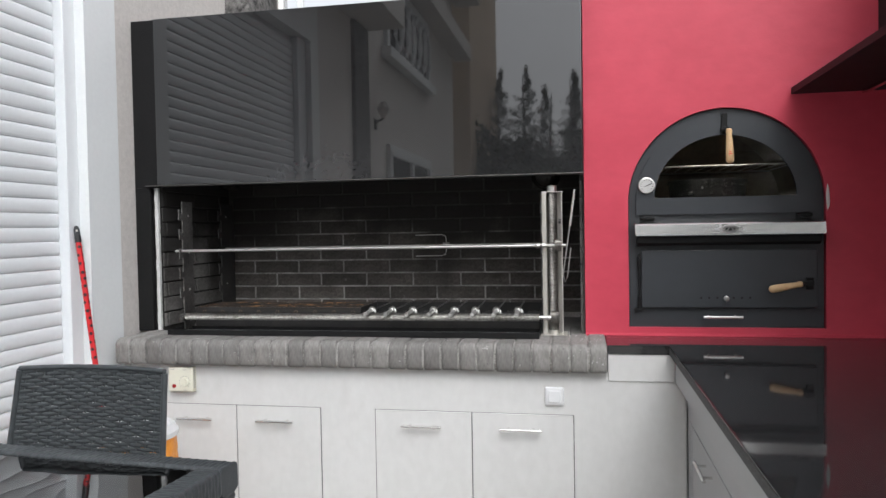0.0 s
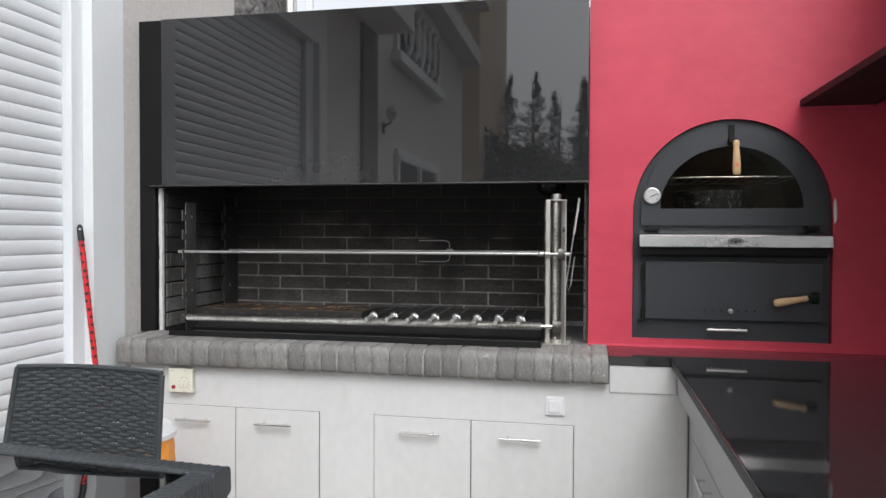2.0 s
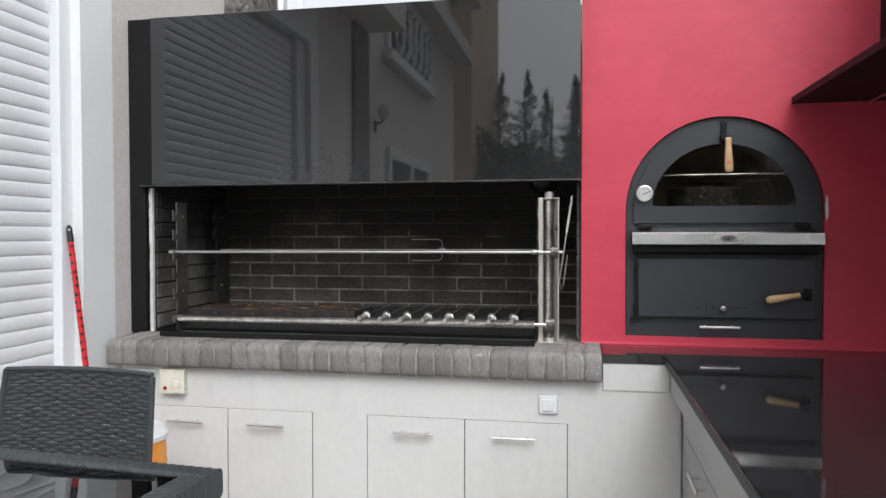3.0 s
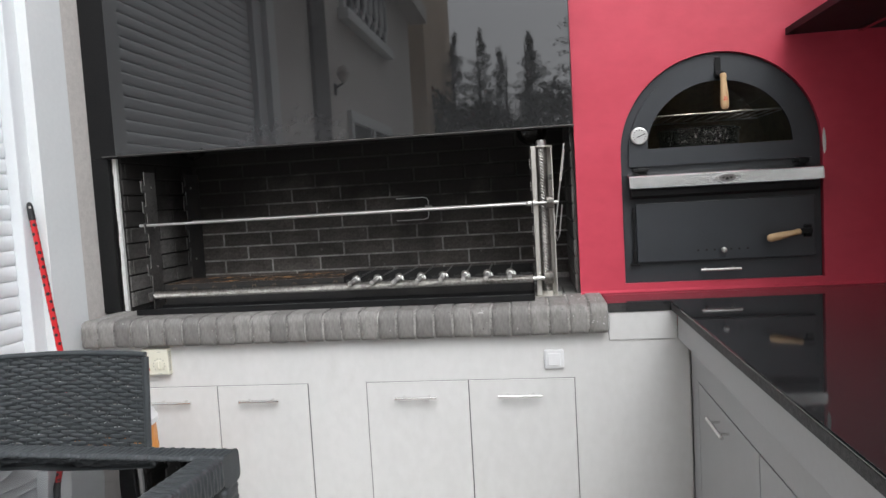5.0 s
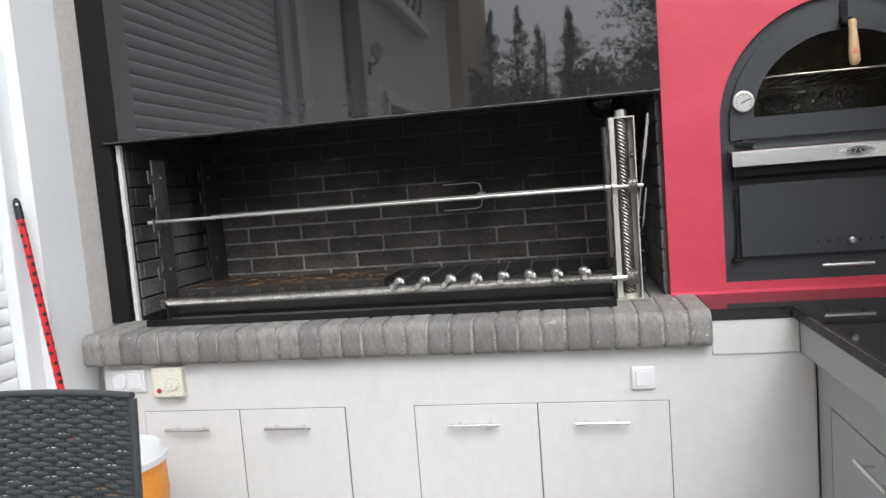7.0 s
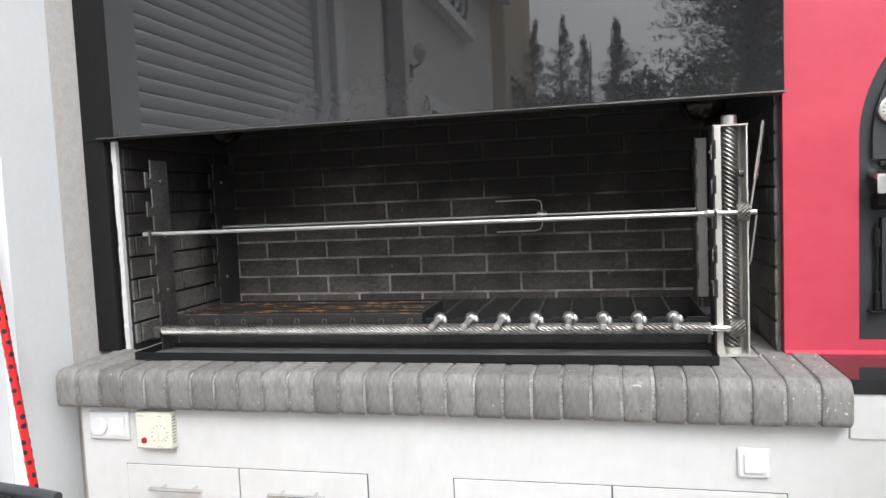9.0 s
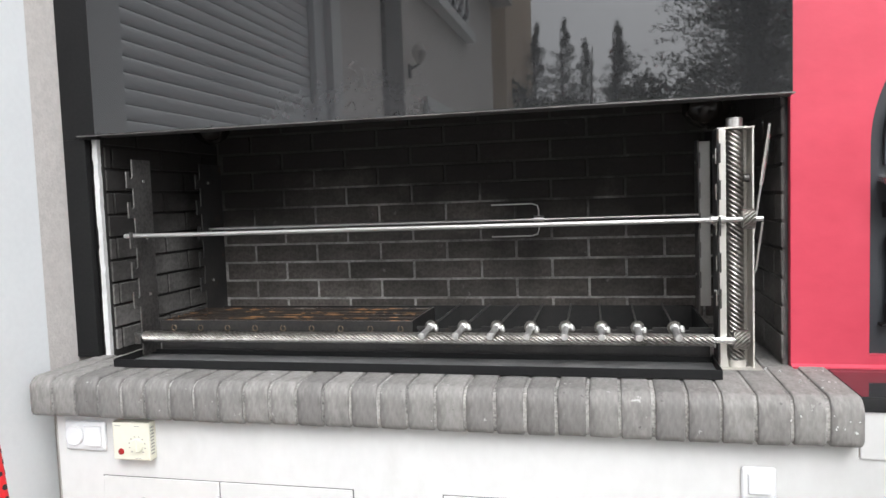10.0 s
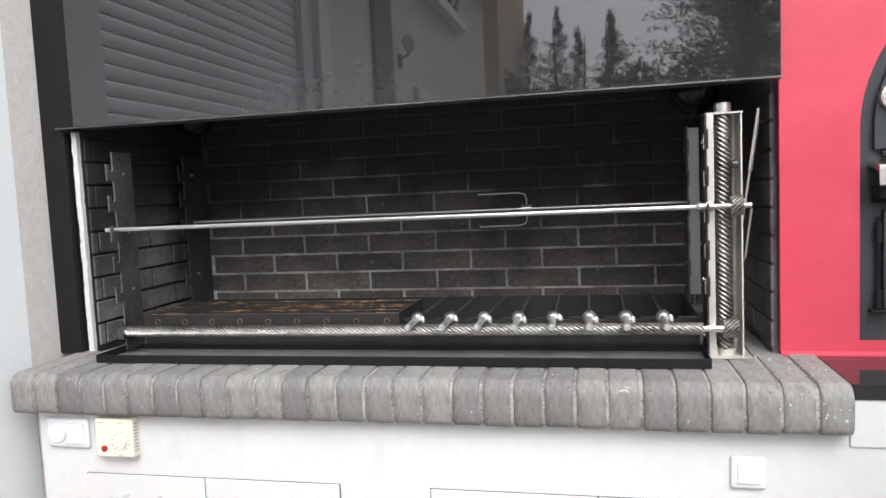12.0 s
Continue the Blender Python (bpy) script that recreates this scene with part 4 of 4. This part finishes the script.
# ---- red dotted pole against the wall ----
pole = thing("broom_pole", "red pole with black dots and a black hanging cap", "pole")
top, foot = Vector((-2.286, -0.172, 1.437)), Vector((-2.085, -0.205, 0.0))
way = (foot - top).normalized()
bm = B()
rod(bm, top + way * 0.055, foot, 0.0115, 16)
tube = part("tube", bm, RED_PLASTIC, pole)
bm = B()
lathe(bm, [(0, 0.003), (0.08, 0.009), (0.25, 0.0125), (1, 0.0135)], top, top + way * 0.075, 16)
cap = part("cap", bm, BLACK_PLASTIC, pole)
bm = B()
mid = top + way * 0.022 + Vector((0.62, -0.78, 0)) * 0.0115
lathe(bm, [(0, 0.0052), (1, 0.0046)], mid, mid + Vector((0.62, -0.78, 0)) * 0.0016, 14)
part("eyelet", bm, PALE, cap, "pale hanging eyelet")
bm = B()
side = way.cross(Vector((0.62, -0.78, 0))).normalized()
outv = side.cross(way).normalized()
face = Vector((0.62, -0.78, 0))
if outv.dot(face) < 0:
    outv, side = -outv, -side
dots = random.Random(4)


def dot_on_tube(c, a, r, R=0.0123):
    """A thin round dot that follows the curve of the tube."""
    bm = B()
    rows = []
    for f, lift in ((0.5, R), (1.0, R), (1.0, R - 0.0016)):
        row = []
        for q in range(14):
            b = math.tau * q / 14
            turn = a + f * r * math.cos(b) / R
            row.append(bm.verts.new(c + way * f * r * math.sin(b) + (outv * math.cos(turn) + side * math.sin(turn)) * lift))
        rows.append(row)
    for lo, hi in zip(rows, rows[1:]):
        for q in range(14):
            bm.faces.new((lo[q], lo[(q + 1) % 14], hi[(q + 1) % 14], hi[q]))
    hub = bm.verts.new(c + (outv * math.cos(a) + side * math.sin(a)) * R)
    for q in range(14):
        bm.faces.new((hub, rows[0][(q + 1) % 14], rows[0][q]))
    bmesh.ops.recalc_face_normals(bm, faces=bm.faces)
    return bm


for k in range(38):
    c = top + way * (0.098 + k * 0.035 + dots.uniform(-0.006, 0.006))
    a = 0.62 * math.sin(k * 1.15) + dots.uniform(-0.2, 0.2)
    for turn in (0.0, 2.1, 4.2):
        part("dot", dot_on_tube(c, a + turn, dots.uniform(0.0066, 0.0080)), BLACK_PLASTIC, tube)

# ---- bin with orange bag ----
bin_ = thing("waste_bin", "white swing bin with an orange bag over its rim", "bin")
bx, by = -1.836, -0.43
bm = B()
lathe(bm, [(0, 0.105), (0.03, 0.11), (1, 0.135)], (bx, by, 0), (bx, by, 0.575), 32)
part("bucket", bm, PLASTIC_WHITE, bin_)
bm = B()
lathe(bm, [(0, 0.148), (0.06, 0.151), (0.45, 0.151), (0.55, 0.145), (0.85, 0.140), (1.0, 0.132), (0.98, 0.124), (0.88, 0.118), (0.90, 0.02)], (bx, by, 0.592), (bx, by, 0.638), 48)
part("lid", bm, PLASTIC_WHITE, bin_)
bm = B()
n, rings = 48, []
for j in range(9):
    z = 0.596 - 0.029 * j
    ringv = []
    for k in range(n):
        a = math.tau * k / n
        drop = 0.035 * math.sin(3 * a + 0.6) + 0.018 * math.sin(7 * a)
        f = 1 + 0.02 * math.sin(9 * a + j) + 0.02 * noise.noise((math.cos(a) * 3, math.sin(a) * 3, j * 0.6)) * j
        ringv.append(bm.verts.new((bx + 0.142 * f * math.cos(a), by + 0.142 * f * math.sin(a), z + drop * j / 8)))
    rings.append(ringv)
for a, b in zip(rings, rings[1:]):
    for k in range(n):
        bm.faces.new((a[k], a[(k + 1) % n], b[(k + 1) % n], b[k]))
part("bag", bm, ORANGE, bin_, "crumpled orange plastic bag", 70)

# ---- woven chair and table ----


def strand(bm, pts, h, t, up):
    """A flat band along points: height h along up, thickness t across."""
    rows = []
    for i, p in enumerate(pts):
        d = (pts[min(i + 1, len(pts) - 1)] - pts[max(i - 1, 0)]).normalized()
        n_ = d.cross(up).normalized()
        rows.append([bm.verts.new(p + up * a * h / 2 + n_ * b * t / 2) for a, b in ((-1, 0), (-0.6, 1), (0.6, 1), (1, 0), (0.6, -1), (-0.6, -1))])
    for a, b in zip(rows, rows[1:]):
        for k in range(6):
            bm.faces.new((a[k], a[(k + 1) % 6], b[(k + 1) % 6], b[k]))
    bm.faces.new(rows[0][::-1])
    bm.faces.new(rows[-1])


def woven_panel(parent, x0, x1, z0, z1, place, pitch=0.0105, stake=0.0300, h=0.0132, t=0.0042, wave=0.0037):
    """Bands woven over and under upright stakes; place(x, z, out) gives the point."""
    rows = int((z1 - z0) / pitch)
    for r in range(rows):
        z = z0 + (r + 0.5) * pitch
        pts = []
        m_ = int((x1 - x0) / (stake / 4))
        for i in range(m_ + 1):
            x = x0 + (x1 - x0) * i / m_
            edge = min(1.0, min(x - x0, x1 - x) / 0.05)
            pts.append(place(x, z + 0.0012 * math.sin(x * 37 + r * 2.1), wave * math.cos(math.pi * (x - x0) / stake + math.pi * r) * (0.25 + 0.75 * edge)))
        bm = B()
        strand(bm, pts, h, t, Vector((0, 0, 1)))
        part("strand", bm, WICKER, parent, "", 50)
    k = 0
    while x0 + k * stake <= x1:
        x = x0 + k * stake
        bm = B()
        sweep(bm, [place(x, z0, 0), place(x, (z0 + z1) / 2, 0), place(x, z1, 0)], 0.0028, 6)
        part("stake", bm, WICKER, parent, "", 50)
        k += 1


chair = thing("wicker_chair", "charcoal woven resin armchair pushed under the table", "chair")
CX0, CX1, CY = -1.858, -1.352, -1.005


def back_place(x, z, out):
    """The back leans, bows a little and widens downwards at one side."""
    u = (x - (CX0 + CX1) / 2) / ((CX1 - CX0) / 2)
    return Vector((x + 0.055 * (0.98 - z) * u - 0.05 * (0.98 - z), CY + 0.10 * (z - 0.98) + 0.018 * (1 - u * u) + out, z - 0.006 * u * u))


bm = B()
sweep(bm, [back_place(CX0 + (CX1 - CX0) * k / 20, 0.980, 0) for k in range(21)], 0.0085, 10)
rail = part("backrest", bm, WICKER, chair, "closely woven charcoal backrest with a round top edge", 60)
woven_panel(rail, CX0 - 0.007, CX1 + 0.004, 0.44, 0.981, back_place)
for x in (CX0, CX1):
    bm = B()
    sweep(bm, [back_place(x, z, 0) for z in (0.0, 0.25, 0.44, 0.6, 0.8, 0.974)], 0.0095, 10)
    part("rear_leg", bm, WICKER, chair, "", 60)
    bm = B()
    sweep(bm, [(x, CY - 0.05, 0.67), (x, CY - 0.16, 0.665), (x, CY - 0.34, 0.655), (x, CY - 0.46, 0.635), (x, CY - 0.50, 0.58), (x, CY - 0.50, 0.0)], 0.024, 12)
    part("armrest", bm, WICKER, chair, "", 60)
bm = B()
box(bm, CX0 + 0.01, CX1 - 0.01, CY - 0.52, CY - 0.04, 0.38, 0.435, 0.015, 3)
part("seat", bm, WICKER, chair)

table = thing("wicker_table", "charcoal woven table with smoked glass top", "table")
TX0, TX1, TY0, TY1, TZ = -2.10, -0.957, -2.25, -1.325, 0.82


def wrapped_beam(bm, p, q, w, h, pitch=0.0130, lift=0.0018):
    """A square beam with rounded edges, its skin raised in crossing bands like flat weave."""
    p, q = Vector(p), Vector(q)
    d = (q - p).normalized()
    s_ = Vector((0, 0, 1)).cross(d).normalized() if abs(d.z) < 0.9 else Vector((1, 0, 0))
    u_ = d.cross(s_)
    rnd = 0.014
    out = []
    for cx, cy, a0 in ((1, 1, 0), (-1, 1, 90), (-1, -1, 180), (1, -1, 270)):
        for a in (0, 22, 45, 67, 90):
            out.append(Vector((cx * (w / 2 - rnd) + rnd * math.cos(radians(a0 + a)), cy * (h / 2 - rnd) + rnd * math.sin(radians(a0 + a)), 0)))
    dense = []
    for a, b in zip(out, out[1:] + out[:1]):
        m_ = max(1, int((b - a).length / 0.006))
        dense += [a.lerp(b, k / m_) for k in range(m_)]
    count = int((q - p).length / (pitch / 4))
    rows = []
    for i in range(count + 1):
        c = p + (q - p) * i / count
        band, f = divmod(i / 4, 1)
        row = []
        for k, v in enumerate(dense):
            n_ = v.normalized()
            over = 0.5 + 0.5 * math.cos(math.tau * k / 8 + math.pi * band)
            e = lift * (abs(math.sin(math.pi * f)) ** 0.6) * (0.35 + over)
            row.append(bm.verts.new(c + s_ * (v.x + n_.x * e) + u_ * (v.y + n_.y * e)))
        rows.append(row)
    for a, b in zip(rows, rows[1:]):
        for k in range(len(dense)):
            j = (k + 1) % len(dense)
            bm.faces.new((a[k], a[j], b[j], b[k]))
    bm.faces.new(rows[0][::-1])
    bm.faces.new(rows[-1])
    return bm


BW, BH = 0.072, 0.070
for p, q in (((TX0, TY1 - BW / 2, TZ - BH / 2), (TX1, TY1 - BW / 2, TZ - BH / 2)), ((TX0, TY0 + BW / 2, TZ - BH / 2), (TX1, TY0 + BW / 2, TZ - BH / 2)),
             ((TX1 - BW / 2, TY0 + BW, TZ - BH / 2), (TX1 - BW / 2, TY1 - BW, TZ - BH / 2)), ((TX0 + BW / 2, TY0 + BW, TZ - BH / 2), (TX0 + BW / 2, TY1 - BW, TZ - BH / 2))):
    bm = B()
    wrapped_beam(bm, p, q, BW, BH)
    part("top_beam", bm, WICKER, table, "", 60)
for x in (TX0 + BW / 2, TX1 - BW / 2):
    for y in (TY0 + BW / 2, TY1 - BW / 2):
        bm = B()
        wrapped_beam(bm, (x, y, 0), (x, y, TZ - BH), BW - 0.004, BW - 0.004)
        part("leg", bm, WICKER, table, "", 60)
bm = B()
box(bm, TX0 + BW - 0.004, TX1 - BW + 0.004, TY0 + BW - 0.004, TY1 - BW + 0.004, TZ - 0.014, TZ - 0.006, 0.001)
part("glass_top", bm, TABLE_GLASS, table, "smoked glass table top")
corner = Vector((TX1, TY1, 0))
table.matrix_basis = Matrix.Translation(corner) @ pose(0, 0, 0, 0, 0, -4.5) @ Matrix.Translation(-corner)

# ---- above and behind the hood: stone pier, pipe, tree ----
bm = B()
box(bm, LX - 0.35, LX + 0.16, 1.2, 1.7, 0, 4.2, 0.02)
structure("wall_chimney", bm, STONE, "dark rubble stone wall end behind the hood", "wall")
pipe = thing("flue_pipe", "galvanised steel pipe beside the stone wall", "pipe")
bm = B()
rod(bm, (LX + 0.26, 1.45, 0), (LX + 0.26, 1.45, 3.6), 0.045, 20)
part("pipe", bm, BRUSHED, pipe)
post_w = thing("white_post", "white square post behind the hood", "post")
bm = B()
box(bm, LX + 0.39, LX + 0.43, 1.4, 1.44, 0, 3.6, 0.004)
part("shaft", bm, WALL_WHITE, post_w)


def conifer(name, x, y, height, spread, seed, label, twigs=1500, base=0.4):
    """Trunk, then boughs in whorls, each set with many small sprays."""
    rng = random.Random(seed)
    t = thing(name, label, "tree", group="trees behind the courtyard")
    b = B()
    rod(b, (x, y, -0.05), (x + rng.uniform(-0.2, 0.2), y, height * 0.97), 0.05 + 0.012 * height, 10, 0.01)
    part("trunk", b, BARK, t)
    b = B()
    boughs = twigs // 15
    vs, fs = [], []
    gone = lambda: Vector((rng.gauss(0, 1), rng.gauss(0, 1), rng.gauss(0, 1))).normalized()
    for k in range(boughs):
        f = (k + rng.random()) / boughs
        z = base + (height - base) * f
        a = rng.uniform(0, math.tau)
        reach = (spread * min(1.0, 1.05 * (1 - f) ** 1.15) + 0.04) * rng.uniform(0.4, 1.2)
        rise = rng.uniform(0.05, 0.65)
        along = Vector((math.cos(a), math.sin(a), rise)).normalized()
        for s_ in range(130):
            g = ((s_ + rng.random()) / 130) ** 0.8
            r = reach * g
            wob = (0.035 * reach + 0.025) * (1.5 - g)
            c = Vector((x + r * math.cos(a) + rng.gauss(0, wob), y + r * math.sin(a) + rng.gauss(0, wob), z + rise * r - 0.22 * r * g + rng.gauss(0, 0.06 * (1.6 - g))))
            size = rng.uniform(0.05, 0.11) * (1.3 - 0.75 * g) * (0.5 + 0.03 * height) * (1 - 0.5 * f)
            n_ = len(vs)
            vs += [c + along * size * 1.3, c - along * size * 0.6 + gone() * size * 0.8, c + gone() * size * 0.8]
            fs.append((n_, n_ + 1, n_ + 2))
    me = bpy.data.meshes.new("crown")
    me.from_pydata(vs, [], fs)
    b.from_mesh(me)
    bpy.data.meshes.remove(me)
    part("crown", b, LEAF, t, "", 0)
    return t


conifer("conifer", -2.40, -18.0, 6.0, 2.4, 3, "slim dark conifer behind the courtyard", 1500)
conifer("conifer", -1.66, -18.3, 6.1, 2.4, 8, "tall pointed dark conifer behind the courtyard", 1500)
conifer("conifer", -1.10, -18.0, 5.5, 2.1, 15, "slender conifer with drooping boughs", 1500)
conifer("conifer", -0.24, -17.6, 5.75, 2.5, 21, "full dark conifer behind the courtyard", 2600)
conifer("conifer", -2.15, -11.6, 2.9, 0.8, 61, "bushy young conifer beside the neighbouring house", 1500, 0.1)
conifer("conifer", 2.0, -11.5, 8.6, 3.0, 33, "broad dense conifer near the courtyard", 9000)
conifer("conifer", 5.2, -12.5, 8.6, 3.0, 41, "broad conifer beside the dense one", 6500)
conifer("conifer", -1.2, 4.6, 4.9, 1.9, 52, "leafy evergreen behind the grill", 2600)
hedge = thing("hedge", "dark uneven hedge at the end of the courtyard", "hedge")
bm = B()
rng = random.Random(5)
for _ in range(26000):
    x = rng.uniform(-3.0, 9.0)
    top_z = 3.7 + 0.35 * math.sin(x * 1.7) + 0.25 * math.sin(x * 4.1 + 1)
    c = Vector((x, rng.uniform(-16.0, -14.6), top_z * rng.random() ** 0.7))
    v = [c + Vector((rng.gauss(0, 1), rng.gauss(0, 1), rng.gauss(0, 1))).normalized() * rng.uniform(0.06, 0.14) for _ in range(3)]
    bm.faces.new([bm.verts.new(p) for p in v])
part("leaves", bm, LEAF, hedge, "", 0)

# ---- house behind the camera, seen in the glossy panels ----
FX = LX - 0.02


def house_window(name, y0, y1, z0, z1, grille):
    w = tagged(thing(name, "white framed window of the house" + (" with ornamental grille" if grille else ""), "window"), kind="structure")
    b = B()
    box(b, FX + 0.001, FX + 0.012, y0, y1, z0, z1)
    part("pane", b, WINDOW_GLASS, w)
    b = B()
    for a in (y0, (y0 + y1) / 2, y1):
        box(b, FX, FX + 0.05, a - 0.05, a + 0.05, z0, z1, 0.004)
    box(b, FX, FX + 0.05, y0 - 0.05, y1 + 0.05, z1 - 0.05, z1 + 0.08, 0.004)
    part("window_frame", b, WALL_WHITE, w)
    b = B()
    box(b, FX, FX + 0.12, y0 - 0.15, y1 + 0.15, z0 - 0.12, z0, 0.01)
    part("window_sill", b, WALL_WHITE, w)
    if grille:
        b = B()
        k = y0 + 0.2
        while k < y1 - 0.1:
            sweep(b, [(FX + 0.07, k + 0.17 * math.cos(a) * (1 if j % 2 else 0.6), (z0 + z1) / 2 + 0.34 * math.sin(a)) for j, a in enumerate([math.tau * q / 12 for q in range(13)])], 0.025, 6)
            k += 0.33
        part("grille", b, WALL_WHITE, w)


house_window("window_1", -6.85, -4.62, 3.46, 4.26, True)
house_window("window_2", -6.85, -4.66, 1.2, 2.30, False)
bm = B()
box(bm, FX, FX + 0.30, -9.35, -3.86, 4.36, 4.62, 0.01)
box(bm, FX, FX + 0.45, -9.45, -3.86, 5.35, 5.7, 0.01)
box(bm, FX, FX + 0.43, -3.84, -1.7, 3.45, 3.72, 0.01)
structure("eaves", bm, FACADE, "projecting eaves of the house", "eaves")
bm = B()
box(bm, -6.0, -2.68, -19.5, -13.8, 0, 9.0)
structure("wall_neighbour", bm, OCHRE, "ochre rendered neighbouring house", "wall")
lamp = thing("wall_lamp", "white globe lamp on the house wall", "lamp")
bm = B()
lathe(bm, [(0, 0.02), (0.3, 0.055), (0.6, 0.068), (0.9, 0.045), (1, 0.012)], (FX + 0.10, -4.15, 2.60), (FX + 0.10, -4.15, 2.78), 20)
part("globe", bm, FACADE, lamp)
bm = B()
rod(bm, (FX, -4.15, 2.55), (FX + 0.10, -4.15, 2.60), 0.012, 10)
box(bm, FX, FX + 0.02, -4.18, -4.12, 2.48, 2.6, 0.005)
part("arm", bm, BLACK, lamp)

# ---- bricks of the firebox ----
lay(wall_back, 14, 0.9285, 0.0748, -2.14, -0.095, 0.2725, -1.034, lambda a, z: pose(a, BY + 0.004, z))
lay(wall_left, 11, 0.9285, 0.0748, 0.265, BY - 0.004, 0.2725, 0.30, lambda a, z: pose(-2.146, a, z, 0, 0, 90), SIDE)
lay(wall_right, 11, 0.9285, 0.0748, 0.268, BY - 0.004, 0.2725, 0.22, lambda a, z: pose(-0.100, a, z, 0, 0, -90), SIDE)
bm = B()
box(bm, -0.036, 0.036, -0.135, 0.135, -0.006, 0.008, 0.003, 1)
hearth_brick = mesh_of("brick", bm, LEDGE, 30)
for i in range(27):
    ob = new("brick", hearth_brick)
    ob.parent = hearth
    ob.location = (-2.09 + i * PITCH, 0.395, 0.907)
